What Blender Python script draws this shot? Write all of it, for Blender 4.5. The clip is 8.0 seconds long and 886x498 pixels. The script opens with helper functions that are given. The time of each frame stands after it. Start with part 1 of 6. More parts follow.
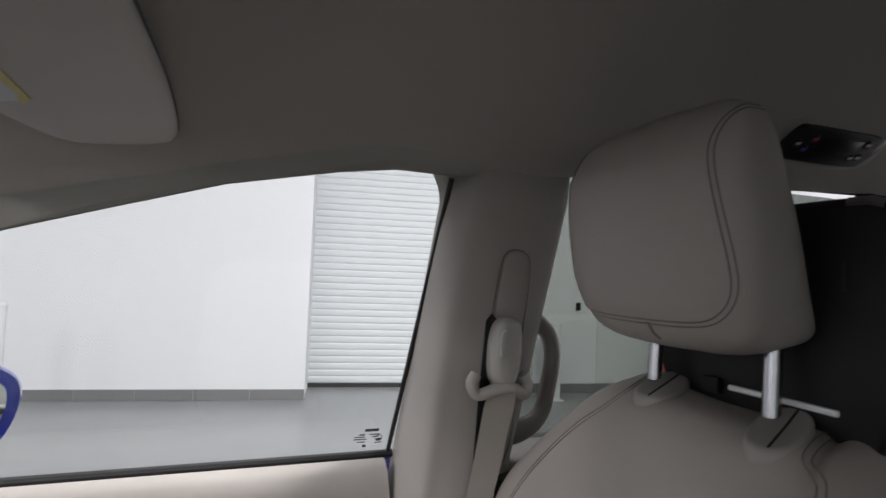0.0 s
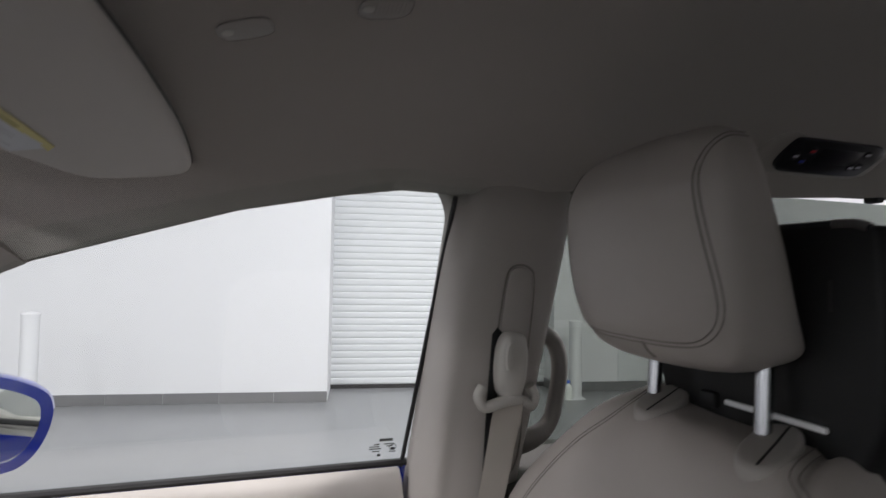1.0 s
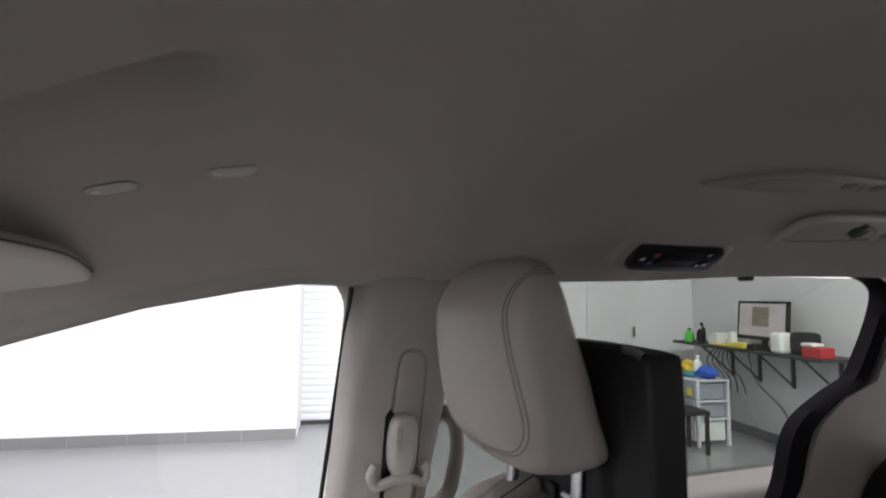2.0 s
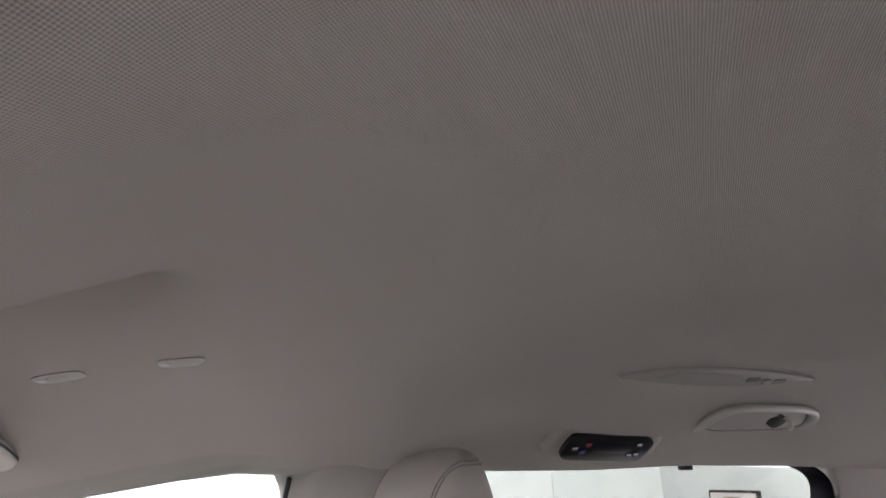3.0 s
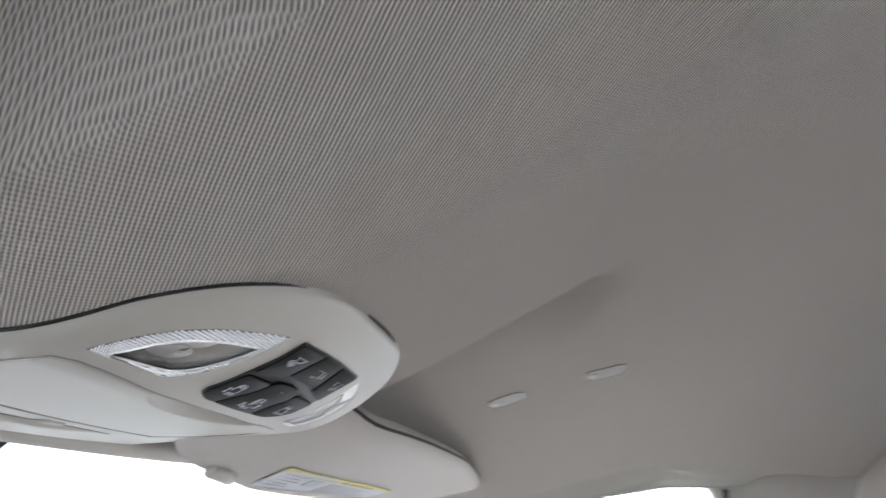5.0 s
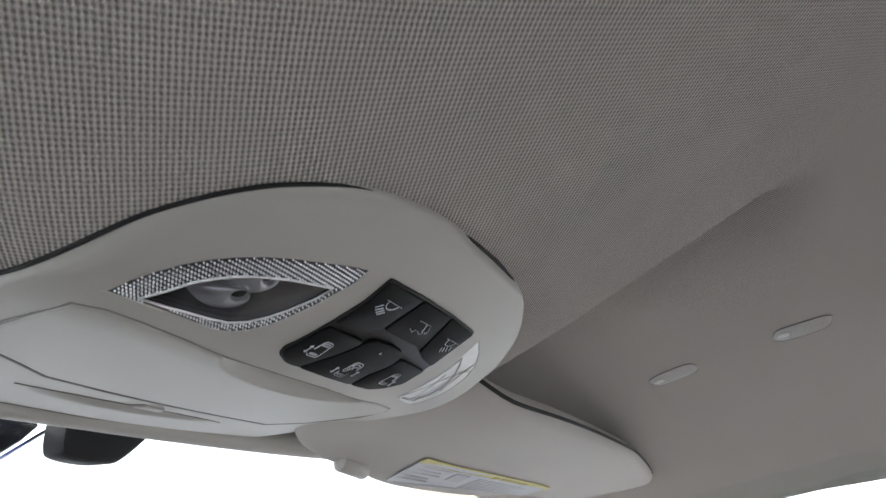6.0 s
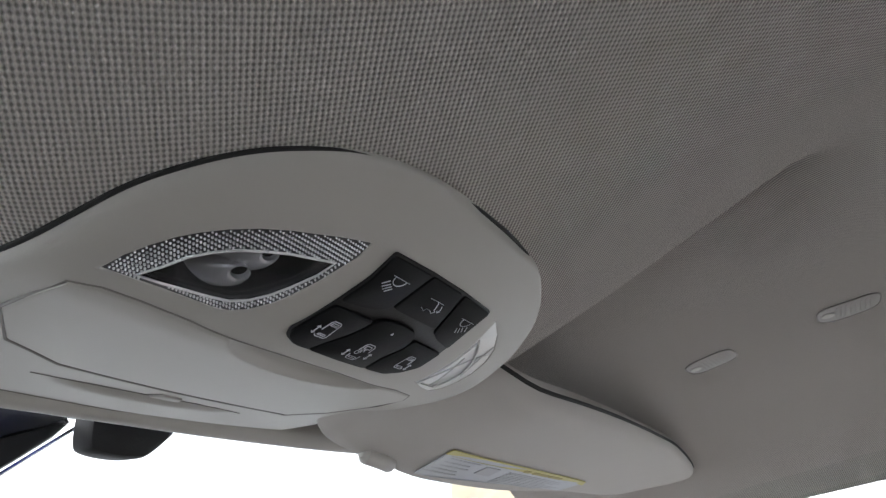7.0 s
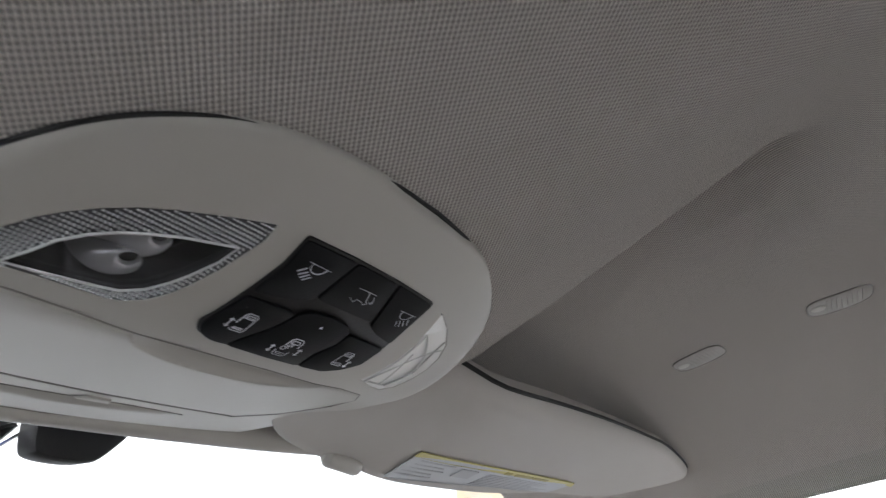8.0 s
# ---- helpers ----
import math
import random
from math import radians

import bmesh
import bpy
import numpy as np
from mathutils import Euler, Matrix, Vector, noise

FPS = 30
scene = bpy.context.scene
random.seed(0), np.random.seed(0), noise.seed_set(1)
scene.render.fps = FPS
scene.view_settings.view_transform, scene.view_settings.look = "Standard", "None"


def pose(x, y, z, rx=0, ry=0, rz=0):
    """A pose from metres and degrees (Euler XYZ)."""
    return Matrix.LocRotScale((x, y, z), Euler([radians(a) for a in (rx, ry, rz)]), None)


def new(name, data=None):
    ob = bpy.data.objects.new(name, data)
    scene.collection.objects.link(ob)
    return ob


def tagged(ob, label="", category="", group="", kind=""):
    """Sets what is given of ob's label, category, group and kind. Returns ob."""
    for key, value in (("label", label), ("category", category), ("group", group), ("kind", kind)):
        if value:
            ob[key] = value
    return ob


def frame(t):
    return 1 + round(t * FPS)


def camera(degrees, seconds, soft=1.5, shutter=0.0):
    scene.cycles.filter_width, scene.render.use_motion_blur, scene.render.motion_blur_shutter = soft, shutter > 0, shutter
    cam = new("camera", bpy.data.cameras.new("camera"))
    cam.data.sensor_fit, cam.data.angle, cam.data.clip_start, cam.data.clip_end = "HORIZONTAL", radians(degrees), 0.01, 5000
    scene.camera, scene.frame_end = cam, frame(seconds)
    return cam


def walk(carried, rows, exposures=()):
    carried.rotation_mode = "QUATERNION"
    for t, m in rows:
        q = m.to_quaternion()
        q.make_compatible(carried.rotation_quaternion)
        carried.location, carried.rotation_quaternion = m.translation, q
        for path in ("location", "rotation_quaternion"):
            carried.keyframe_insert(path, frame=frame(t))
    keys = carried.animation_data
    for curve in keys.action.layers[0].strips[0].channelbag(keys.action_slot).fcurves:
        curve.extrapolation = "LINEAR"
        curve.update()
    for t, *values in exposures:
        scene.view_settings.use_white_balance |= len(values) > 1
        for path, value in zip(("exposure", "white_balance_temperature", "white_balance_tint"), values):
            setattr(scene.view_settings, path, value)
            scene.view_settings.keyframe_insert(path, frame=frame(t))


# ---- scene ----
cam = camera(78.0, 8.0, 1.4, 0.45)
PATH = [
    (0, pose(-0.1603, -0.0367, 1.3276, 92.54, -2.18, -19.74)),
    (0.5, pose(-0.1944, -0.0327, 1.3116, 92.49, -1.22, -18.11)),
    (1, pose(-0.1490, -0.0669, 1.3547, 92.29, -0.97, -17.59)),
    (1.2, pose(-0.1238, -0.0868, 1.3764, 92.29, -0.99, -17.64)),
    (2.3, pose(-0.0278, -0.2174, 1.4638, 99.21, -0.44, -20.81)),
    (2.5, pose(-0.0245, -0.2326, 1.4629, 103.91, -0.53, -21.99)),
    (3, pose(-0.0346, -0.2597, 1.4591, 113.20, -0.39, -23.20)),
    (3.5, pose(-0.0376, -0.2718, 1.4625, 114.39, -0.33, -22.57)),
    (4, pose(-0.0498, -0.2911, 1.4562, 115.06, 0.44, -14.70)),
    (4.5, pose(-0.0871, -0.2958, 1.4422, 115.83, 0.80, -3.56)),
    (5, pose(-0.1156, -0.2373, 1.4373, 115.80, 0.31, 11.66)),
    (5.2, pose(-0.1205, -0.2168, 1.4400, 115.95, 0.51, 16.68)),
    (6.3, pose(-0.1284, -0.1553, 1.4285, 116.40, 0.91, 29.32)),
    (6.5, pose(-0.1272, -0.1531, 1.4276, 116.45, 1.01, 30.21)),
    (7, pose(-0.1267, -0.1498, 1.4261, 116.55, 1.18, 31.37)),
    (7.5, pose(-0.1205, -0.1445, 1.4262, 116.70, 1.33, 31.91)),
    (8, pose(-0.1139, -0.1214, 1.4283, 116.62, 1.42, 32.07)),
]
walk(cam, PATH, [(0.0, -0.9, 6500, 12), (1.2, -0.8, 6500, 13), (2.3, 0.3, 6550, 16), (3.3, 1.2, 6500, 14), (4.0, 1.5, 6350, 4), (4.5, 1.5, 6250, 6), (5.2, 1.55, 6200, 9), (6.3, 0.95, 6200, 8), (8.0, 0.8, 6300, 9)])

# ---- light ----
world = bpy.data.worlds.new("world")
scene.world = world
world.use_nodes = True
world.node_tree.nodes["Background"].inputs[0].default_value = (0.75, 0.8, 0.9, 1)
world.node_tree.nodes["Background"].inputs[1].default_value = 0.05

# The workshop stands at an angle to the car: WALLS turns its plan into the car's.
WALLS = Matrix.Translation((0, 0.016, 0)) @ Matrix.Rotation(radians(-9.0), 4, "Z")
CEILING = 4.6
LAMPS = [(-7.6, -4.0, 400), (-4.0, -4.0, 470), (-0.4, -4.0, 200), (2.6, -4.0, 160), (2.6, 0.6, 760), (-7.6, 2.8, 200), (-4.0, 2.8, 60), (-0.4, 2.8, 110), (2.6, 2.8, 60)]
for lx, ly, power in LAMPS:
    tube_light = bpy.data.lights.new("ceiling_lamp", "AREA")
    tube_light.shape, tube_light.size, tube_light.size_y = "RECTANGLE", 1.5, 0.3
    tube_light.energy = power
    tube_light.color = (1.0, 0.985, 0.975)
    lamp_ob = new("ceiling_lamp", tube_light)
    lamp_ob.matrix_world = WALLS @ Matrix.Translation((lx, ly, CEILING - 0.09))


# ---- materials ----
def material(name, base, rough=0.6, metal=0.0, vary=0.08, scale=40.0, bump=0.0, bump_scale=400.0, coat=0.0, spec=0.5, blotch=0.0):
    """A surface with fine grain, broad uneven tone and fine relief, in metres."""
    m = bpy.data.materials.new(name)
    m.use_nodes = True
    t = m.node_tree
    b = t.nodes["Principled BSDF"]
    b.inputs["Roughness"].default_value = rough
    b.inputs["Metallic"].default_value = metal
    b.inputs["Coat Weight"].default_value = coat
    b.inputs["Specular IOR Level"].default_value = spec
    co = t.nodes.new("ShaderNodeTexCoord")
    n = t.nodes.new("ShaderNodeTexNoise")
    n.inputs["Scale"].default_value = scale
    n.inputs["Detail"].default_value = 6
    t.links.new(co.outputs["Object"], n.inputs["Vector"])
    n2 = t.nodes.new("ShaderNodeTexNoise")
    n2.inputs["Scale"].default_value = max(scale * 0.06, 0.4)
    n2.inputs["Detail"].default_value = 3
    t.links.new(co.outputs["Object"], n2.inputs["Vector"])
    ramp = t.nodes.new("ShaderNodeMix")
    ramp.data_type = "RGBA"
    lo = [c * (1 - vary) for c in base]
    hi = [min(1, c * (1 + vary)) for c in base]
    ramp.inputs[6].default_value = (*lo, 1)
    ramp.inputs[7].default_value = (*hi, 1)
    mixf = t.nodes.new("ShaderNodeMath")
    mixf.operation = "MULTIPLY_ADD"
    mixf.inputs[1].default_value = 0.5
    half = t.nodes.new("ShaderNodeMath")
    half.operation = "MULTIPLY"
    half.inputs[1].default_value = 0.5 + blotch
    t.links.new(n2.outputs["Fac"], half.inputs[0])
    t.links.new(n.outputs["Fac"], mixf.inputs[0])
    t.links.new(half.outputs[0], mixf.inputs[2])
    t.links.new(mixf.outputs[0], ramp.inputs[0])
    t.links.new(ramp.outputs[2], b.inputs["Base Color"])
    if bump:
        n3 = t.nodes.new("ShaderNodeTexNoise")
        n3.inputs["Scale"].default_value = bump_scale
        n3.inputs["Detail"].default_value = 4
        t.links.new(co.outputs["Object"], n3.inputs["Vector"])
        bp = t.nodes.new("ShaderNodeBump")
        bp.inputs["Strength"].default_value = bump
        bp.inputs["Distance"].default_value = 0.001
        t.links.new(n3.outputs["Fac"], bp.inputs["Height"])
        t.links.new(bp.outputs[0], b.inputs["Normal"])
    return m


def woven(name, base, pitch=0.0020):
    """Headliner knit: small raised lozenges in crossing rows, with darker gaps."""
    m = material(name, base, rough=0.95, vary=0.05, scale=60, spec=0.1)
    t = m.node_tree
    b = t.nodes["Principled BSDF"]
    co = t.nodes.new("ShaderNodeTexCoord")
    sep = t.nodes.new("ShaderNodeSeparateXYZ")
    t.links.new(co.outputs["Object"], sep.inputs[0])
    k = 2 * math.pi / pitch

    def node(op, a, b_=None):
        q = t.nodes.new("ShaderNodeMath")
        q.operation = op
        for i, v in enumerate((a, b_)):
            if v is None:
                continue
            if isinstance(v, (int, float)):
                q.inputs[i].default_value = v
            else:
                t.links.new(v, q.inputs[i])
        return q.outputs[0]

    u = node("MULTIPLY", sep.outputs[0], k)
    v = node("MULTIPLY", sep.outputs[1], k * 1.1)
    row = node("COSINE", node("ADD", u, v))
    col = node("COSINE", node("SUBTRACT", u, v))
    lattice = node("ADD", node("ADD", node("MULTIPLY", row, 0.31), node("MULTIPLY", col, 0.19)), 0.5)
    bp = t.nodes.new("ShaderNodeBump")
    bp.inputs["Strength"].default_value = 1.0
    bp.inputs["Distance"].default_value = 0.0013
    t.links.new(lattice, bp.inputs["Height"])
    t.links.new(bp.outputs[0], b.inputs["Normal"])
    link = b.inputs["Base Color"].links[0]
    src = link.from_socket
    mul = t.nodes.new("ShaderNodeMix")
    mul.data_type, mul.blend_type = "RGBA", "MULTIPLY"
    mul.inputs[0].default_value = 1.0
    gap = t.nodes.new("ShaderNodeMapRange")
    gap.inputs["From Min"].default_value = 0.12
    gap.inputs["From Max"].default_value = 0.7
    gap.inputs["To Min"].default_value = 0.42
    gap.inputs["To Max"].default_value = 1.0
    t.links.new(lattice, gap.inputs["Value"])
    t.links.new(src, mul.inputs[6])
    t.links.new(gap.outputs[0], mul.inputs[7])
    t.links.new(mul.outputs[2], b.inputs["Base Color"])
    return m


def clear(name, tint, gloss=0.05, rough=0.0, fresnel=0.0):
    """A pane: it lets light straight through and mirrors a little."""
    m = bpy.data.materials.new(name)
    m.use_nodes = True
    t = m.node_tree
    t.nodes.remove(t.nodes["Principled BSDF"])
    tr = t.nodes.new("ShaderNodeBsdfTransparent")
    tr.inputs[0].default_value = (*tint, 1)
    gl = t.nodes.new("ShaderNodeBsdfGlossy")
    gl.inputs["Roughness"].default_value = rough
    mx = t.nodes.new("ShaderNodeMixShader")
    mx.inputs[0].default_value = gloss
    if fresnel:
        lw = t.nodes.new("ShaderNodeLayerWeight")
        lw.inputs[0].default_value = 0.5
        up = t.nodes.new("ShaderNodeMath")
        up.operation = "POWER"
        up.inputs[1].default_value = 3.0
        t.links.new(lw.outputs["Facing"], up.inputs[0])
        fr = t.nodes.new("ShaderNodeMapRange")
        fr.inputs["To Min"].default_value = gloss
        fr.inputs["To Max"].default_value = fresnel
        t.links.new(up.outputs[0], fr.inputs["Value"])
        t.links.new(fr.outputs[0], mx.inputs[0])
    t.links.new(tr.outputs[0], mx.inputs[1])
    t.links.new(gl.outputs[0], mx.inputs[2])
    t.links.new(mx.outputs[0], t.nodes["Material Output"].inputs[0])
    return m


HEAD = (0.70, 0.65, 0.615)
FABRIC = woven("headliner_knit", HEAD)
TRIM = material("grey_trim_plastic", (0.365, 0.338, 0.315), 0.55, bump=0.25, bump_scale=1500, vary=0.04)
TRIM_SMOOTH = material("satin_trim_plastic", (0.43, 0.412, 0.385), 0.40, vary=0.03, bump=0.06, bump_scale=1800)
VISOR = material("visor_vinyl", (0.48, 0.455, 0.435), 0.7, bump=0.2, bump_scale=1200, vary=0.04)
LEATHER = material("grey_leather", (0.37, 0.337, 0.315), 0.5, bump=0.35, bump_scale=900, vary=0.06, scale=25)
STITCH = material("seam_thread", (0.20, 0.185, 0.17), 0.8, vary=0.1)
BELT = material("belt_webbing", (0.33, 0.30, 0.27), 0.75, bump=0.5, bump_scale=1600, vary=0.1)
BLACK = material("black_plastic", (0.010, 0.010, 0.011), 0.5, spec=0.3, bump=0.15, bump_scale=900, vary=0.15)
GLOSSBLACK = material("gloss_black", (0.010, 0.010, 0.014), 0.28, vary=0.1)
CERAMIC = material("matt_black_frame", (0.006, 0.005, 0.008), 0.75, spec=0.1, vary=0.1)
RUBBER = material("black_rubber", (0.015, 0.015, 0.016), 0.7, vary=0.15)
KEYPLASTIC = material("charcoal_keys", (0.010, 0.0103, 0.0118), 0.45, spec=0.06, bump=0.1, bump_scale=1500, vary=0.1)
ICON = material("pale_print", (0.62, 0.62, 0.68), 0.6, vary=0.02)
RED = material("red_print", (0.55, 0.02, 0.03), 0.5, vary=0.02)
BLUEP = material("blue_print", (0.05, 0.08, 0.6), 0.5, vary=0.02)
CHROME = material("brushed_steel", (0.432, 0.438, 0.456), 0.22, metal=1.0, vary=0.05, scale=120)
MIRROR = material("mirror_silver", (0.9, 0.9, 0.9), 0.02, metal=1.0, vary=0.01)
BLUE = material("blue_car_paint", (0.008, 0.02, 0.22), 0.25, coat=1.0, vary=0.08)
GLASS = clear("window_glass", (0.96, 0.98, 0.97), 0.05)
PRIVACY = clear("rear_glass", (0.50, 0.525, 0.50), 0.04)
LENS = clear("clear_lens", (0.92, 0.92, 0.93), 0.05, 0.05, fresnel=0.7)
REFLECTOR = material("lamp_reflector", (0.90, 0.90, 0.92), 0.26, metal=0.5, vary=0.05)
LAMPBOWL = material("lamp_bowl", (0.16, 0.16, 0.17), 0.26, metal=0.85, vary=0.25, scale=90)
BEAD = material("clear_prism", (0.88, 0.88, 0.90), 0.14, metal=0.6, vary=0.1)
PRISMBASE = material("prism_base", (0.07, 0.07, 0.075), 0.3, metal=0.5, vary=0.15)
DARKTRIM = material("dark_trim_plastic", (0.20, 0.185, 0.175), 0.5, bump=0.15, bump_scale=1500, vary=0.05)
SILLPLASTIC = material("charcoal_trim_plastic", (0.05, 0.047, 0.045), 0.65, bump=0.2, bump_scale=1200, vary=0.08, spec=0.3)
LAMPTRIM = material("lamp_housing_plastic", (0.31, 0.288, 0.27), 0.5, bump=0.1, bump_scale=1500, vary=0.04)
KNURL = material("pale_grey_rib", (0.50, 0.50, 0.50), 0.3, vary=0.05)
# white that stands in for reflected glare and a slit of light
LITWHITE = material("lit_white", (0.82, 0.82, 0.82), 0.18, vary=0.04)
PAINTWALL = material("white_wall_paint", (0.68, 0.68, 0.70), 0.7, vary=0.02, scale=3, bump=0.012, bump_scale=90)
SHUTTER = material("white_shutter_metal", (0.62, 0.635, 0.65), 0.5, vary=0.03, scale=5)
FLOORM = material("grey_epoxy_floor", (0.235, 0.24, 0.25), 0.25, vary=0.14, scale=6, blotch=0.1, bump=0.08, bump_scale=60)
SKIRT = material("grey_skirting_tile", (0.16, 0.16, 0.165), 0.5, vary=0.12, scale=20)
GROUT = material("pale_grout", (0.45, 0.45, 0.45), 0.8, vary=0.05)
CEILM = material("ceiling_paint", (0.75, 0.75, 0.75), 0.8, vary=0.03, scale=4)
LABELW = material("label_paper", (0.52, 0.54, 0.57), 0.5, vary=0.03)
LABELY = material("label_yellow", (0.56, 0.50, 0.17), 0.5, vary=0.03)
LABELO = material("label_dark_print", (0.40, 0.35, 0.12), 0.6, vary=0.05)
LABELG = material("label_grey_print", (0.45, 0.46, 0.49), 0.6, vary=0.05)
CARPET = material("dark_carpet", (0.06, 0.058, 0.055), 0.95, vary=0.2, scale=300)


# ---- mesh helpers ----
def thing(name, at, label, category, group="", kind=""):
    ob = new(name)
    ob.empty_display_size = 0.05
    ob.location = at
    return tagged(ob, label, category, group, kind)


def origin_of(parent):
    p = Vector((0, 0, 0))
    while parent is not None:
        p += parent.location
        parent = parent.parent
    return p


def part(name, bm, mat, parent=None, label="", smooth=True, m=None, sharp=38):
    """Links a bmesh that is drawn in the car's metres as one mesh, under a thing or a part."""
    if m is not None:
        bm.transform(m)
    bmesh.ops.recalc_face_normals(bm, faces=bm.faces)
    if parent is not None:
        bmesh.ops.translate(bm, verts=bm.verts, vec=-origin_of(parent))
    me = bpy.data.meshes.new(name)
    bm.to_mesh(me)
    bm.free()
    for f in me.polygons:
        f.use_smooth = smooth
    me.materials.append(mat)
    ob = new(name, me)
    if smooth:
        me.set_sharp_from_angle(angle=radians(sharp))
    if parent is not None:
        ob.parent = parent
    if label:
        ob["label"] = label
    return ob


def box(lo, hi, bevel=0.0, segs=2, bm=None):
    bm = bm or bmesh.new()
    own = bmesh.new()
    bmesh.ops.create_cube(own, size=1)
    c = [(a + b) / 2 for a, b in zip(lo, hi)]
    s = [abs(b - a) for a, b in zip(lo, hi)]
    for v in own.verts:
        v.co = Vector([c[i] + v.co[i] * s[i] for i in range(3)])
    if bevel:
        bmesh.ops.bevel(own, geom=own.edges, offset=bevel, segments=segs, profile=0.5, affect="EDGES")
    return merge(bm, own)


def merge(bm, own):
    me = bpy.data.meshes.new("tmp")
    own.to_mesh(me)
    own.free()
    bm.from_mesh(me)
    bpy.data.meshes.remove(me)
    return bm


def smooth_loop(pts, rounds=2):
    """Corner cutting of a closed outline."""
    for _ in range(rounds):
        out = []
        for a, b in zip(pts, pts[1:] + pts[:1]):
            out += [tuple(p * 0.75 + q * 0.25 for p, q in zip(a, b)), tuple(p * 0.25 + q * 0.75 for p, q in zip(a, b))]
        pts = out
    return pts


def slab(outline, place, thick, bevel=0.0, segs=2, bm=None):
    """A plate: an outline in (u, v), laid out by place(u, v, w) with w from 0 to thick; the edge of the face at w = 0 is rounded."""
    bm = bm or bmesh.new()
    own = bmesh.new()
    low = [own.verts.new((u, v, 0)) for u, v in outline]
    face = own.faces.new(low)
    r = bmesh.ops.extrude_face_region(own, geom=[face])
    top = [v for v in r["geom"] if isinstance(v, bmesh.types.BMVert)]
    for v in top:
        v.co.z = thick
    bmesh.ops.recalc_face_normals(own, faces=own.faces)
    if bevel:
        own.edges.ensure_lookup_table()
        rim = [e for e in own.edges if all(abs(v.co.z) < 1e-9 for v in e.verts)]
        bmesh.ops.bevel(own, geom=rim, offset=bevel, segments=segs, profile=0.5, affect="EDGES")
    for v in own.verts:
        v.co = Vector(place(*v.co))
    return merge(bm, own)


def tube(points, radius, sides=8, bm=None, closed=False, flat=1.0):
    """A round bar along points; flat below 1 squashes it."""
    bm = bm or bmesh.new()
    pts = [Vector(p) for p in points]
    n = len(pts)
    rings = []
    up = None
    for i, p in enumerate(pts):
        a = pts[(i - 1) % n] if closed or i else pts[0]
        b = pts[(i + 1) % n] if closed or i < n - 1 else pts[-1]
        d = (b - a).normalized()
        if up is None:
            up = d.orthogonal().normalized()
        up = (up - d * up.dot(d)).normalized()
        side = d.cross(up)
        r = radius[i] if isinstance(radius, (list, tuple)) else radius
        rings.append([bm.verts.new(p + (up * math.cos(q) * flat + side * math.sin(q)) * r) for q in (2 * math.pi * k / sides for k in range(sides))])
    last = n if closed else n - 1
    for i in range(last):
        a, b = rings[i], rings[(i + 1) % n]
        for k in range(sides):
            bm.faces.new((a[k], a[(k + 1) % sides], b[(k + 1) % sides], b[k]))
    if not closed:
        bm.faces.new(rings[0][::-1])
        bm.faces.new(rings[-1])
    return bm


def spline(pts, steps=8, closed=False):
    """A smooth run through points (Catmull-Rom)."""
    p = [Vector(q) for q in pts]
    n = len(p)
    out = []
    for i in range(n if closed else n - 1):
        a, b, c, d = (p[(i + k) % n] if closed else p[min(max(i + k, 0), n - 1)] for k in (-1, 0, 1, 2))
        for s in range(steps):
            t = s / steps
            out.append(0.5 * (2 * b + (c - a) * t + (2 * a - 5 * b + 4 * c - d) * t * t + (3 * b - a - 3 * c + d) * t ** 3))
    if not closed:
        out.append(p[-1])
    return out


def sheet(f, us, vs, thick=0.0, bm=None, flip=1):
    """A curved panel through f(u, v), thickened along its normal."""
    bm = bm or bmesh.new()
    own = bmesh.new()
    g = [[own.verts.new(f(u, v)) for v in vs] for u in us]
    for i in range(len(us) - 1):
        for j in range(len(vs) - 1):
            own.faces.new((g[i][j], g[i + 1][j], g[i + 1][j + 1], g[i][j + 1]))
    if thick:
        own.normal_update()
        nor = {v: v.normal.copy() for v in own.verts}
        edge = [e for e in own.edges if e.is_boundary]
        twin = {v: own.verts.new(v.co + nor[v] * thick * flip) for v in list(own.verts)}
        for fa in list(own.faces):
            own.faces.new([twin[v] for v in reversed(fa.verts)])
        for e in edge:
            a, b = e.verts
            own.faces.new((a, b, twin[b], twin[a]))
    return merge(bm, own)


def lerp(table, x):
    """Straight runs between rows (x, a, b, ...) of a table."""
    if x <= table[0][0]:
        return table[0][1:]
    for a, b in zip(table, table[1:]):
        if x <= b[0]:
            k = (x - a[0]) / (b[0] - a[0])
            return tuple(p + (q - p) * k for p, q in zip(a[1:], b[1:]))
    return table[-1][1:]


def ease(a, b, x):
    t = min(1, max(0, (x - a) / (b - a)))
    return t * t * (3 - 2 * t)


def linspace(a, b, n):
    return [a + (b - a) * i / (n - 1) for i in range(n)]


# ---- workshop round the car ----
def hall(name, bm, mat, label, category, smooth=False):
    ob = part(name, bm, mat, None, label, smooth, WALLS)
    return tagged(ob, label, category, kind="structure")


WALL_Y, SHUTTER_Y, BACK_X, FAR_Y, LEFT_Y, FRONT_X = 5.66, 6.27, 4.27, 5.95, -6.0, -9.5
hall("floor", box((FRONT_X, LEFT_Y, -0.1), (BACK_X + 0.3, 6.6, 0.0)), FLOORM, "polished grey epoxy workshop floor", "floor")
hall("ceiling", box((FRONT_X, LEFT_Y, CEILING), (BACK_X + 0.3, 6.6, CEILING + 0.1)), CEILM, "plain white workshop ceiling", "ceiling")
hall("wall_east", box((FRONT_X, WALL_Y, 0), (-0.44, WALL_Y + 0.75, CEILING), 0.006), PAINTWALL, "plain white painted workshop wall", "wall")
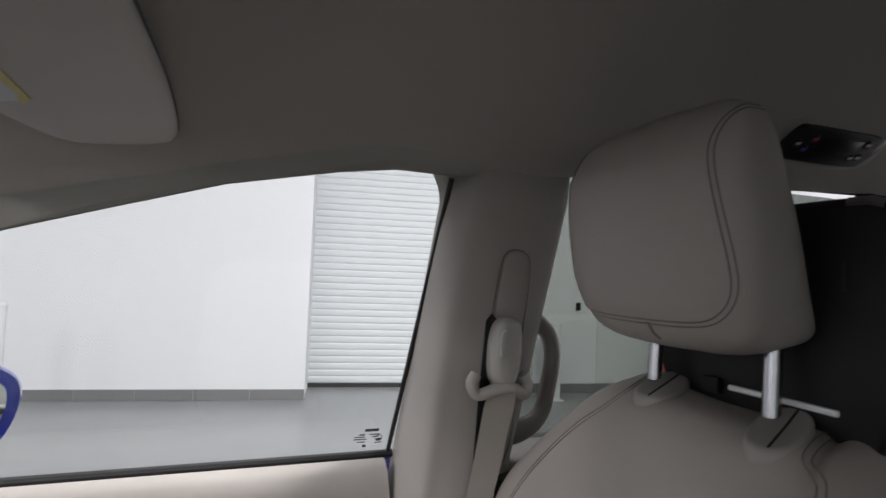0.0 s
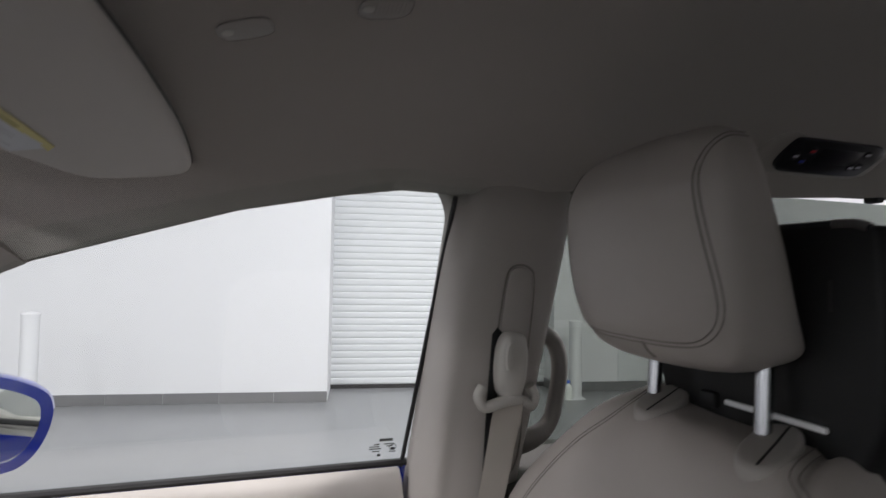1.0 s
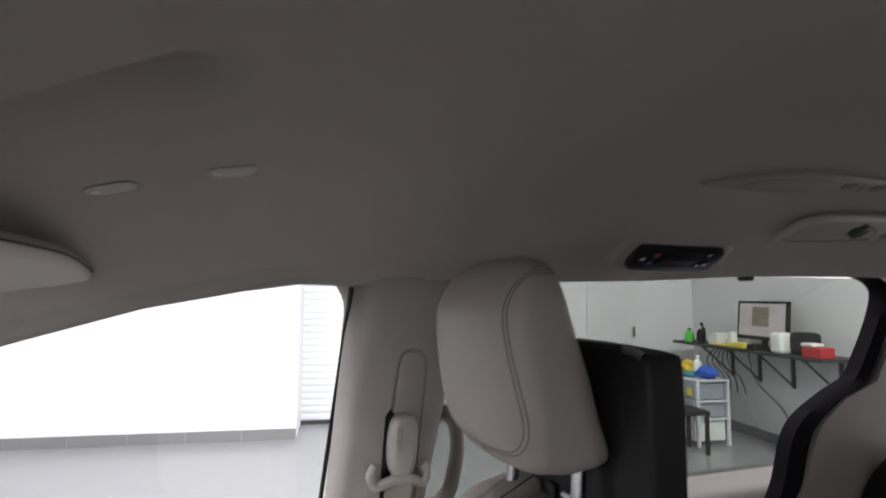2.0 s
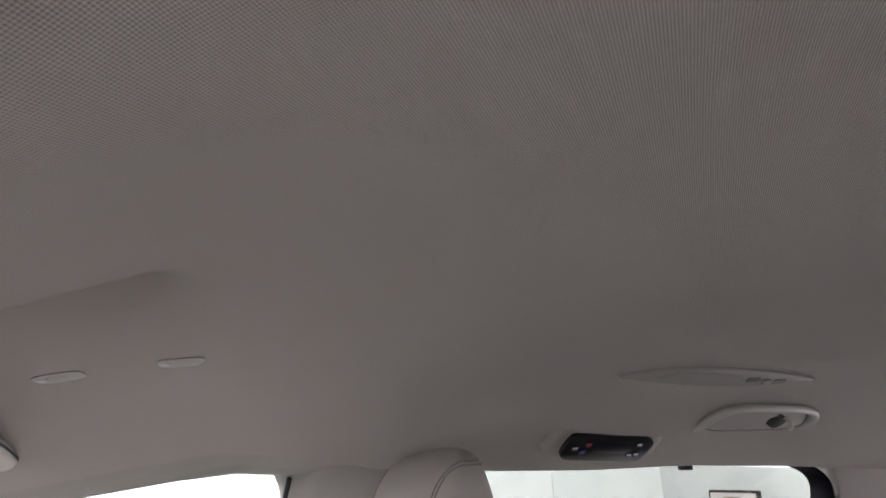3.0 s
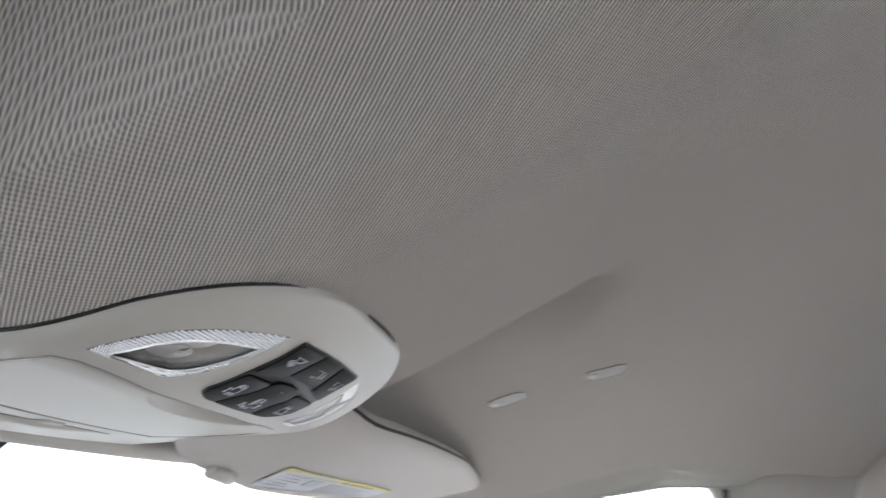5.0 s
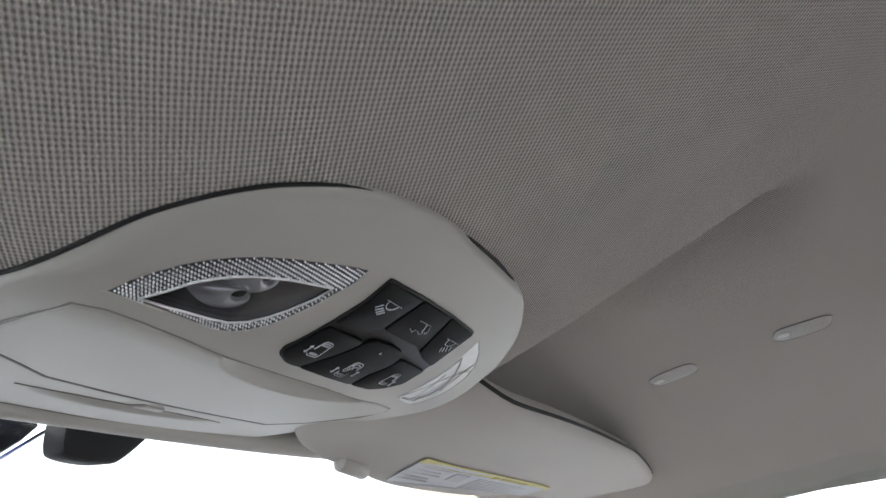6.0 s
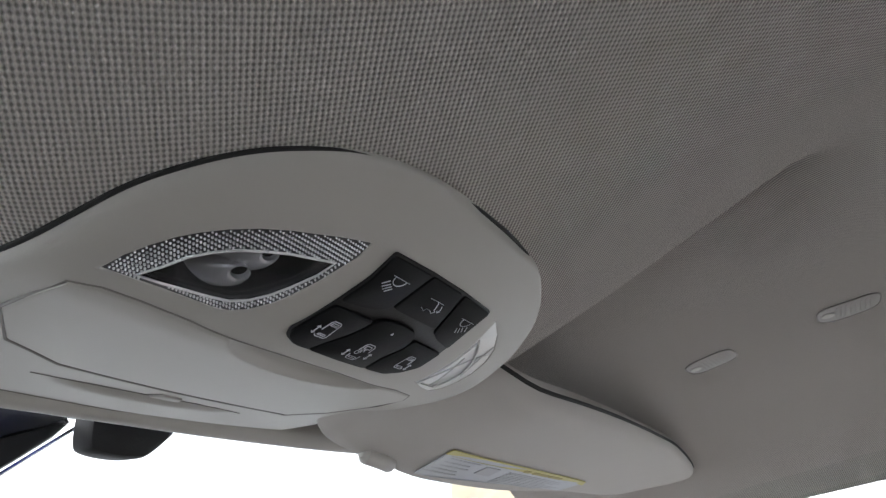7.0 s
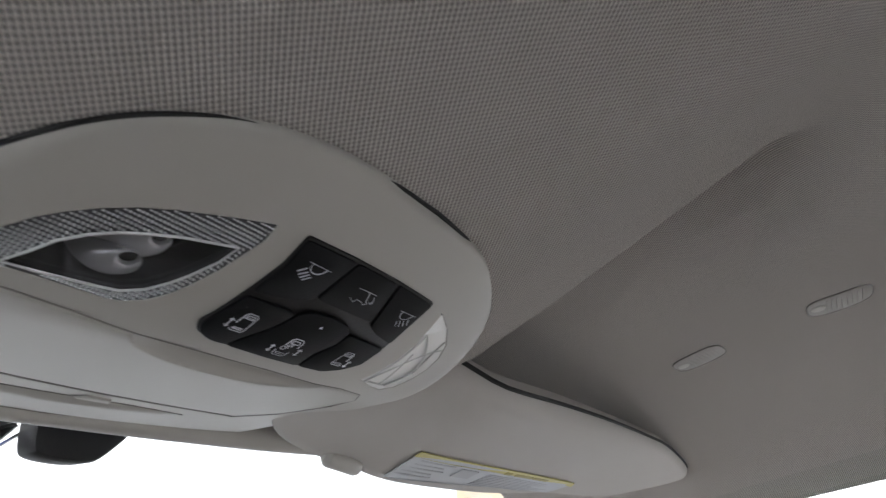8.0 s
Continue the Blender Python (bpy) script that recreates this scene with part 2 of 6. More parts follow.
hall("wall_behind", box((BACK_X, LEFT_Y, 0), (BACK_X + 0.2, 6.6, CEILING)), PAINTWALL, "plain white painted back wall", "wall")
hall("wall_corner", box((2.08, FAR_Y, 0), (BACK_X, 6.6, CEILING), 0.004), PAINTWALL, "plain white painted wall beside the shutter", "wall")
hall("wall_west", box((FRONT_X, LEFT_Y - 0.2, 0), (BACK_X + 0.3, LEFT_Y, CEILING)), PAINTWALL, "plain white painted wall", "wall")
hall("wall_front", box((FRONT_X - 0.2, LEFT_Y, 0), (FRONT_X, 6.6, CEILING)), PAINTWALL, "plain white painted wall", "wall")

# Roller shutter: ribbed curtain of interlocking slats over a dark floor seal.
shutter = thing("roller_shutter", WALLS @ Vector((0.8, SHUTTER_Y, 0)), "white ribbed metal roller shutter, closed", "shutter", kind="structure")
slat_mesh = None
for i in range(52):
    z0 = 0.045 + i * 0.075
    if slat_mesh is None:
        prof = [(0.0, 0.0), (-0.006, 0.006), (-0.009, 0.02), (-0.009, 0.055), (-0.006, 0.069), (0.0, 0.075), (0.012, 0.075), (0.012, 0.0)]
        bm = bmesh.new()
        ends = [[bm.verts.new((x, SHUTTER_Y + y, z0 + z)) for y, z in prof] for x in (-0.5, 2.12)]
        for k in range(len(prof)):
            q = (k + 1) % len(prof)
            bm.faces.new((ends[0][k], ends[0][q], ends[1][q], ends[1][k]))
        bm.faces.new(ends[0])
        bm.faces.new(ends[1][::-1])
        first = part("slat", bm, SHUTTER, shutter, "", True, WALLS)
        slat_mesh = first.data
    else:
        ob = new("slat", slat_mesh)
        ob.parent = shutter
        ob.location = (0, 0, i * 0.075)
part("floor_seal", box((-0.5, SHUTTER_Y - 0.012, 0.0), (2.12, SHUTTER_Y + 0.02, 0.045), 0.004), RUBBER, shutter, "black rubber floor seal", False, WALLS)
part("head_box", box((-0.44, SHUTTER_Y - 0.05, 3.94), (2.08, 6.6, CEILING), 0.01), SHUTTER, shutter, "white steel shutter box", False, WALLS)


def skirting(name, a, b, step, height, label):
    """A run of grey tiles along the foot of a wall from a to b, with pale joints between them."""
    a, b = Vector((*a, 0)), Vector((*b, 0))
    d = (b - a).normalized()
    turn = WALLS @ Matrix.Translation(a) @ Matrix.Rotation(math.atan2(d.y, d.x), 4, "Z")
    run = thing(name, WALLS @ a, label, "skirting", kind="structure")
    length = (b - a).length
    part("grout", box((0, -0.006, 0), (length, 0.004, height - 0.003)), GROUT, run, "pale grout joints", False, turn)
    x = 0.0
    while x < length - 0.01:
        w = min(step, length - x) - 0.004
        part("tile", box((x, -0.011, 0.002), (x + w, 0.002, height), 0.0015, 1), SKIRT, run, "", False, turn)
        x += step


skirting("baseboard", (-0.44 - 0.526 * 15, WALL_Y - 0.002), (-0.44, WALL_Y - 0.002), 0.526, 0.105, "dark grey tile skirting with pale joints")
skirting("baseboard", (2.08, FAR_Y - 0.002), (BACK_X - 0.02, FAR_Y - 0.002), 0.526, 0.105, "dark grey tile skirting with pale joints")
skirting("baseboard", (2.078, SHUTTER_Y - 0.02), (2.078, FAR_Y), 0.526, 0.105, "dark grey tile skirting with pale joints")
skirting("baseboard", (BACK_X - 0.002, FAR_Y - 0.02), (BACK_X - 0.002, FAR_Y - 4.0), 0.526, 0.105, "dark grey tile skirting with pale joints")

for lx, ly, _ in LAMPS:
    fixture = thing("ceiling_light", WALLS @ Vector((lx, ly, CEILING)), "white metal batten light on the ceiling", "ceiling light", "ceiling lights")
    part("housing", box((lx - 0.78, ly - 0.17, CEILING - 0.07), (lx + 0.78, ly + 0.17, CEILING), 0.01), SHUTTER, fixture, "white metal housing", False, WALLS)


def bollard(x, y, h, r):
    """A white steel guard post with a domed cap."""
    ob = thing("bollard", WALLS @ Vector((x, y, 0)), "white painted steel guard post on the floor", "bollard", "guard posts")
    bm = bmesh.new()
    prof = [(r, 0), (r, h - 0.03), (r * 1.06, h - 0.03), (r * 1.06, h - 0.012), (r * 0.8, h), (0.0005, h + 0.008)]
    rings = [[bm.verts.new((x + q * math.cos(a), y + q * math.sin(a), z)) for a in (2 * math.pi * k / 24 for k in range(24))] for q, z in prof]
    for a, b in zip(rings, rings[1:]):
        for k in range(24):
            bm.faces.new((a[k], a[(k + 1) % 24], b[(k + 1) % 24], b[k]))
    part("post", bm, PAINTWALL, ob, "", True, WALLS)
    part("base_plate", box((x - r * 1.25, y - r * 1.25, 0), (x + r * 1.25, y + r * 1.25, 0.01), 0.003), PAINTWALL, ob, "", False, WALLS)


bollard(-2.78, 4.82, 0.96, 0.065)
bollard(2.2, 5.6, 0.84, 0.07)


# ---- car cabin: headliner and shell ----
# Upper rim of the side openings: x, y, z.
RIM = [(-1.0, 0.87, 1.06), (-0.75, 0.815, 1.21), (-0.6, 0.785, 1.285), (-0.44, 0.757, 1.357), (-0.32, 0.74, 1.393), (-0.19, 0.721, 1.431), (-0.05, 0.708, 1.458),
       (0.03, 0.704, 1.469), (0.11, 0.705, 1.468), (0.2, 0.70, 1.476), (0.32, 0.68, 1.482), (0.45, 0.635, 1.478), (0.63, 0.62, 1.482), (0.86, 0.612, 1.494), (1.2, 0.62, 1.498), (1.6, 0.63, 1.495), (2.2, 0.64, 1.46)]
CROWN = [(-0.45, 1.535), (-0.3, 1.555), (-0.2, 1.575), (-0.03, 1.612), (0.2, 1.635), (0.6, 1.648), (1.1, 1.662), (1.6, 1.66), (2.2, 1.60)]


def rim(x):
    return lerp(RIM, x)


def smin(a, b, k):
    h = max(k - abs(a - b), 0) / k
    return min(a, b) - h * h * k / 4


CREASE = [(-0.45, 0.165), (-0.3, 0.150), (-0.235, 0.143), (-0.19, 0.144), (-0.15, 0.148), (-0.12, 0.153), (-0.09, 0.156), (0.1, 0.156)]


def console_plane(x):
    """Height of the console's middle: its sloping rear face eases into a flatter front."""
    a, b = 1.495 + 0.436 * (x + 0.244), 1.4828 + 0.035 * (x + 0.272)
    h = max(0.008 - abs(a - b), 0) / 0.008
    return max(a, b) + h * h * 0.008 / 4


MID = 0.010  # lateral middle of the overhead console
HALF_RIGHT = [(-0.1935, 0.0), (-0.1939, 0.012), (-0.1951, 0.026), (-0.198, 0.041), (-0.2026, 0.054), (-0.209, 0.068), (-0.2175, 0.081), (-0.228, 0.092), (-0.24, 0.1005), (-0.255, 0.106), (-0.275, 0.1095), (-0.31, 0.112), (-0.36, 0.1125), (-0.40, 0.111), (-0.425, 0.105)]
HALF_LEFT = [(-0.1935, 0.0), (-0.1939, 0.012), (-0.1948, 0.026), (-0.1968, 0.044), (-0.2008, 0.060), (-0.2058, 0.072), (-0.2117, 0.0815), (-0.2183, 0.0895), (-0.226, 0.096), (-0.235, 0.1015), (-0.246, 0.1065), (-0.26, 0.110), (-0.28, 0.1130), (-0.31, 0.1165), (-0.36, 0.118), (-0.40, 0.1165), (-0.425, 0.1105)]
HALF_RIGHT, HALF_LEFT = (sorted((p.x, p.y) for p in spline([(x, w, 0) for x, w in sorted(rows)], 6)) for rows in (HALF_RIGHT, HALF_LEFT))


def half_width(x, s):
    """Half the housing's width; its driver's side is a little fuller."""
    return lerp(HALF_LEFT if s < 0 else HALF_RIGHT, x)[0]


def roof(x, y):
    """Height of the headliner."""
    ye, ze = rim(x)
    zc = lerp(CROWN, x)[0]
    s = min(1.0, abs(y) / ye)
    front = 0.5 * s * s + 0.5 * s ** 15
    rear = ease(0.3, 1.0, s)
    w = ease(-0.05, 0.5, x)
    base = zc - (zc - ze) * (front * (1 - w) + rear * w)
    a = abs(y)
    out = a - lerp(CREASE, x)[0]
    # soft step up behind the front seats and the shallow valley along the side rail
    base -= 0.011 * ease(0.19, 0.06, x) * ease(0.60, 0.40, a) * ease(-0.16, -0.06, x)
    base += 0.008 * math.exp(-((a - 0.43) / 0.055) ** 2) * ease(0.0, 0.15, x) * ease(0.45, 0.3, x)
    base += 0.030 * math.exp(-(max(out, 0) / 0.065) ** 2) * ease(-0.045, -0.11, x)
    if y > 0:
        base -= 0.020 * math.exp(-((x - 0.55) / 0.17) ** 2 - ((y - 0.46) / 0.075) ** 2)
    # the moulding round the console: it rises to the rear and ends in a crease along both sides
    lift = 0.30 * (y - 0.010) ** 2 + 2.7 * max(a - 0.075, 0) ** 2 + 0.05 * max(0, x + 0.2) * ease(0.04, 0.15, a)
    bulge = console_plane(x) + 0.0030 + lift
    inner = smin(bulge, base + 0.001, 0.022)
    q = min(1, max(0, out / 0.015))
    k = 1 - (1 - q) ** 2
    return inner * (1 - k) + max(inner, base) * k


xs = linspace(-0.30, 0.05, 141) + linspace(0.058, 2.2, 120)
half_ss = linspace(0.42, 0.93, 52) + linspace(0.935, 1, 20) + linspace(0.1, 0.415, 120) + linspace(0, 0.09, 10)
ss = sorted({-s for s in half_ss} | set(half_ss))


def header(x, s):
    """The front rows bend to the header: further forward at the pillars than in the middle."""
    if x < -0.30:
        k = (-0.30 - x) / 0.12
        x = -0.30 - k * (0.115 + 0.075 * ease(0.5, 0.85, abs(s)))
    return (x, s * rim(x)[0], roof(x, s * rim(x)[0]))


cloth = sheet(header, linspace(-0.42, -0.3025, 40) + xs, ss)
# the opening under the overhead console
hole = []
for f in cloth.faces:
    c = f.calc_center_median()
    if -0.60 < c.x < -0.207 and abs(c.y - MID) < half_width(c.x, c.y - MID) - 0.010 + 0.02 * ease(-0.405, -0.415, c.x):
        hole.append(f)
bmesh.ops.delete(cloth, geom=hole, context="FACES")
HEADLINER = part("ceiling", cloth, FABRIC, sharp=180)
tagged(HEADLINER, "moulded warm grey knitted fabric car headliner", "headliner", kind="structure")
thicken = HEADLINER.modifiers.new("thickness", "SOLIDIFY")
thicken.thickness, thicken.offset = 0.006, 1.0

# Roof skin and plain closing panels of the body.
SKIN = part("roof_skin", sheet(lambda x, s: (x, s * (rim(x)[0] + 0.06), lerp(CROWN, x)[0] + 0.07 - (lerp(CROWN, x)[0] - rim(x)[1] + 0.03) * abs(s) ** 5), linspace(-0.48, 2.3, 40), linspace(-1, 1, 41), 0.004), BLUE)
tagged(SKIN, "blue painted steel car roof", "car roof", kind="structure")


# hidden panel added to stop light leaking in between windscreen and roof skin
ob = part("header_blocker", sheet(lambda u, v: (-0.458 - 0.03 * u, v * 0.70, 1.505 + 0.11 * u - 0.02 * v * v), linspace(0, 1, 3), linspace(-1, 1, 9), 0.02, flip=-1), BLUE)
tagged(ob, "unseen blue panel added to block light over the windscreen", "roof rail", kind="structure")


def glass_y(z):
    return 0.707 + 0.49 * (1.46 - z)


def mirrored(bm, side):
    if side < 0:
        bmesh.ops.scale(bm, vec=(1, -1, 1), verts=bm.verts)
    return bm


for side in (1, -1):
    # front pillar trim: from the header down along the rim of the door opening
    def pillar(u, v):
        x = -0.445 - 0.575 * u
        y, z = rim(x)
        across = [(0.0, 0.0), (-0.02, 0.018), (-0.055, 0.035), (-0.095, 0.035), (-0.12, 0.02)]
        k = min(int(v * 4), 3)
        f = v * 4 - k
        dy = across[k][0] * (1 - f) + across[k + 1][0] * f
        dz = across[k][1] * (1 - f) + across[k + 1][1] * f
        return (x - 0.25 * dz + 0.6 * dy * (1 - u), y + dy, z + dz)
    ob = part("front_pillar_trim", mirrored(sheet(pillar, linspace(0, 1, 24), linspace(0, 1, 17), 0.02), side), TRIM)
    tagged(ob, "grey plastic trim of the windscreen pillar", "pillar trim", kind="structure")

    # front door
    if side:
        door = thing("door_1" if side > 0 else "door_2", (-0.4, 0.93 * side, 0.4), "grey front car door with its window shut", "car door", kind="structure")
        prof = [(0.905, 1.000), (0.898, 1.006), (0.885, 1.006), (0.865, 0.995), (0.845, 0.965), (0.83, 0.90), (0.82, 0.80), (0.81, 0.6), (0.82, 0.35), (0.95, 0.35), (0.95, 0.95), (0.93, 0.985)]
        bm = bmesh.new()
        ends = [[bm.verts.new((x, y - 0.05 * (x < -0.9), z)) for y, z in prof] for x in linspace(-1.05, 0.078, 12)]
        for a, b in zip(ends, ends[1:]):
            for k in range(len(prof)):
                q = (k + 1) % len(prof)
                bm.faces.new((a[k], a[q], b[q], b[k]))
        bm.faces.new(ends[0])
        bm.faces.new(ends[-1][::-1])
        part("inner_panel", mirrored(bm, side), TRIM, door, "grained grey plastic door top")
        pane = part("window_pane", mirrored(sheet(lambda x, z: (x, glass_y(z), z), linspace(-1.1, 0.16, 2), linspace(0.98, 1.50, 2), 0.004), side), GLASS, door, "clear door glass", False)
        pane.visible_shadow = False
        part("belt_seal", mirrored(tube([(x, glass_y(1.004) - 0.006, 1.004) for x in linspace(-1.05, 0.10, 6)], 0.007, 8), side), RUBBER, door, "black rubber belt seal")
        part("outer_skin", mirrored(sheet(lambda x, z: (x, 0.955 + 0.03 * math.sin((z - 0.3) * 4), z), linspace(-1.1, 0.12, 6), linspace(0.3, 0.99, 8), 0.003), side), BLUE, door, "blue painted door skin")
        run_seal = [(0.112 + 0.01 * k, glass_y(1.465 - 0.47 * k) - 0.004, 1.465 - 0.47 * k) for k in linspace(0, 1, 10)]
        part("run_channel", mirrored(tube([(x - 0.03 * ((1.465 - z) / 0.47), y, z) for x, y, z in run_seal], 0.0042, 8), side), RUBBER, door, "black rubber glass channel")

    # centre pillar trim: inner face leaning forward towards the floor, rounded front and rear edges
    def bpillar(u, v):
        z = 1.505 - 0.62 * u
        lean = (1.47 - z) * 0.168
        front, back = 0.124 - lean * 0.7, 0.322 - (1.47 - z) * 0.205
        y_in = 0.685 + 0.02 * u + 0.035 * max(0, 1 - u * 9) ** 2 * 0.5
        edge = 0.106 - 0.018 * max(0, (z - 1.425) / 0.045) ** 2
        pts = [(edge, glass_y(z) + 0.012), (edge + (front - edge) * 0.5, (glass_y(z) + y_in) / 2 + 0.01), (front + 0.012, y_in + 0.016), (front + 0.04, y_in), ((front + back) / 2, y_in - 0.004), (back - 0.04, y_in + 0.002), (back - 0.01, y_in + 0.016), (back, y_in + 0.05), (back, y_in + 0.16)]
        k = min(int(v * 8), 7)
        p = [pts[min(max(k + d, 0), 8)] for d in (-1, 0, 1, 2)]
        t = v * 8 - k
        c = [0.5 * (2 * p[1][i] + (p[2][i] - p[0][i]) * t + (2 * p[0][i] - 5 * p[1][i] + 4 * p[2][i] - p[3][i]) * t * t + (3 * p[1][i] - p[0][i] - 3 * p[2][i] + p[3][i]) * t ** 3) for i in (0, 1)]
        return (c[0], c[1], z)
    ob = part("centre_pillar_trim", mirrored(sheet(bpillar, linspace(0, 0.2, 40) + linspace(0.22, 1, 24), linspace(0, 1, 49), 0.004, flip=-1), side), TRIM)
    tagged(ob, "grey plastic trim of the centre pillar", "pillar trim", kind="structure")

    # outer skin of the sliding door and the rear wing
    ob = part("rear_side_skin", mirrored(sheet(lambda x, z: (x, 0.955 + 0.03 * math.sin((z - 0.3) * 4) - 0.10 * ease(1.4, 2.25, x), z), linspace(0.135, 2.25, 16), linspace(0.12, 1.0, 10), 0.003), side), BLUE)
    tagged(ob, "blue painted steel side of the car", "car body", kind="structure")

    # padded grey top of the sliding door under its glass
    sill_prof = [(0.66, 0.90), (0.66, 1.00), (0.672, 1.022), (0.70, 1.034), (0.78, 1.030), (0.90, 1.012), (0.975, 1.004), (0.975, 0.98), (0.70, 0.90)]
    bm = bmesh.new()
    ends = [[bm.verts.new((x, y, z)) for y, z in sill_prof] for x in linspace(0.20, 1.30, 8)]
    for a, b in zip(ends, ends[1:]):
        for k in range(len(sill_prof)):
            q = (k + 1) % len(sill_prof)
            bm.faces.new((a[k], a[q], b[q], b[k]))
    bm.faces.new(ends[0])
    bm.faces.new(ends[-1][::-1])
    ob = part("sliding_door_top", mirrored(bm, side), SILLPLASTIC)
    tagged(ob, "padded dark grey plastic top of the sliding door", "door trim", kind="structure")

    # rear side: lower panel under the sliding door window and the quarter trim with its swept opening
    quarter = [(1.300, 1.505), (1.305, 1.46), (1.268, 1.37), (1.215, 1.28), (1.12, 1.25), (1.05, 1.20), (1.025, 1.15), (1.0, 1.08), (0.95, 1.03), (0.80, 0.995), (0.25, 0.985), (0.22, 0.35), (2.2, 0.35), (2.2, 1.48)]
    bm = slab(quarter, lambda u, v, w: (u, 0.615 + w + 0.04 * max(0, 1.35 - v), v), 0.05, 0.004)
    ob = part("side_trim", mirrored(bm, side), TRIM)
    tagged(ob, "grey plastic side trim round the sliding door window", "side trim", kind="structure")
    frame_pts = [(0.30, 1.492), (0.86, 1.508), (1.15, 1.512), (1.235, 1.503), (1.282, 1.478), (1.29, 1.44), (1.258, 1.365), (1.21, 1.285), (1.165, 1.262), (1.115, 1.245), (1.045, 1.197), (1.02, 1.15), (1.0, 1.08), (0.96, 1.0)]
    inner_pts = [(0.30, 1.484), (0.86, 1.500), (1.13, 1.503), (1.225, 1.497), (1.268, 1.468), (1.25, 1.41), (1.205, 1.335), (1.175, 1.29), (1.14, 1.272), (1.1, 1.256), (1.02, 1.212), (0.985, 1.165), (0.96, 1.08), (0.91, 1.0)]
    fo = [tuple(p)[:2] for p in spline([(*p, 0) for p in frame_pts], 5)]
    fi = [tuple(p)[:2] for p in spline([(*p, 0) for p in inner_pts], 5)]
    bm = bmesh.new()
    rows = []
    for (ax, az), (bx, bz) in zip(fo, fi):
        da, db = 0.04 * max(0, 1.35 - az), 0.04 * max(0, 1.35 - bz)
        rows.append([bm.verts.new(p) for p in ((ax, 0.622 + da, az), ((ax + bx) / 2, 0.616 + da, (az + bz) / 2), (bx, 0.630 + db, bz), (bx, 0.66 + db, bz), (ax, 0.66 + da, az))])
    for a, b in zip(rows, rows[1:]):
        for k in range(5):
            bm.faces.new((a[k], a[(k + 1) % 5], b[(k + 1) % 5], b[k]))
    sliding = thing("window_1", (0.8, 0.65 * side, 1.0), "sliding door window with a wide black frame", "car window", kind="structure")
    part("window_frame", mirrored(bm, side), CERAMIC, sliding, "black window frame")
    pane = part("window_pane", mirrored(sheet(lambda x, z: (x, glass_y(z) + 0.012, z), linspace(0.262, 1.5, 2), linspace(0.98, 1.5, 8), 0.004), side), PRIVACY, sliding, "faintly tinted glass", False)
    pane.visible_shadow = False

# plain closing panels: dash, floor, tail, screen
ob = part("cabin_floor", box((-1.6, -0.96, 0.30), (2.25, 0.96, 0.36)), CARPET, smooth=False)
tagged(ob, "dark carpet on the car floor", "car floor", kind="structure")
ob = part("underbody", box((-1.55, -0.80, 0.0), (2.2, 0.80, 0.299), 0.02), BLACK, smooth=False)
tagged(ob, "plain black underside of the car", "underbody", kind="structure")
# unseen tail panels, their edges set to limit light from the rear
ob = part("tail_panel", box((2.2, -0.9, 0.3), (2.26, 0.9, 0.95), 0.01), TRIM, smooth=False)
tagged(ob, "plain grey inner panel of the tailgate", "tailgate", kind="structure")
ob = part("tail_shade", box((2.2, -0.80, 1.36), (2.26, 0.80, 1.62), 0.01), TRIM, smooth=False)
tagged(ob, "unseen grey panel added to cut light on the rear headliner", "tailgate", kind="structure")
ob = part("dashboard", sheet(lambda u, y: (-0.72 - 0.62 * u, y, 1.0 - 0.06 * (2 * u - 1) ** 2 - 0.03 * (1 - u) * abs(y)), linspace(0, 1, 16), linspace(-0.85, 0.85, 12), 0.5), BLACK)
tagged(ob, "plain dark dashboard", "dashboard", kind="structure")


def screen_glass(u, v):
    """u from the header down to the scuttle, v across."""
    x = -0.46 - 0.92 * u
    return (x, v * (0.62 + 0.2 * u), 1.515 - 0.46 * u - 0.02 * v * v)


pane = part("windscreen", sheet(screen_glass, linspace(0, 1, 8), linspace(-1, 1, 13), 0.005), GLASS)
pane.visible_shadow = False
tagged(pane, "clear windscreen glass", "windscreen", kind="structure")


# ---- overhead console ----


def con_z(x, y):
    return console_plane(x) + 0.9 * max(0, -0.405 - x) + 0.30 * (y - MID) ** 2


def con(y, x, w=0.0):
    """A place on the console: w metres above (into) its face."""
    nx = -(con_z(x + 0.001, y) - con_z(x - 0.001, y)) / 0.002
    n = Vector((nx, 0, 1)).normalized()
    return Vector((x, y, con_z(x, y))) + n * w


LENS_OUT = [(-0.2704, -0.0844), (-0.2631, -0.0832), (-0.2567, -0.0807), (-0.2512, -0.0775), (-0.2466, -0.0736), (-0.2419, -0.0686), (-0.2373, -0.0623), (-0.2332, -0.0549), (-0.2268, -0.0405), (-0.2233, -0.0309), (-0.2297, -0.0296), (-0.2439, -0.0323), (-0.2521, -0.0350), (-0.2582, -0.0376), (-0.2635, -0.0410), (-0.2674, -0.0456), (-0.2686, -0.0504), (-0.2691, -0.0676)]
LENS_IN = [(-0.2685, -0.0760), (-0.2618, -0.0730), (-0.2553, -0.0702), (-0.2504, -0.0661), (-0.2463, -0.0610), (-0.2429, -0.0549), (-0.2398, -0.0480), (-0.2352, -0.0334), (-0.2422, -0.0343), (-0.2498, -0.0374), (-0.2554, -0.0404), (-0.2604, -0.0439), (-0.2640, -0.0486), (-0.2654, -0.0549), (-0.2677, -0.0686)]
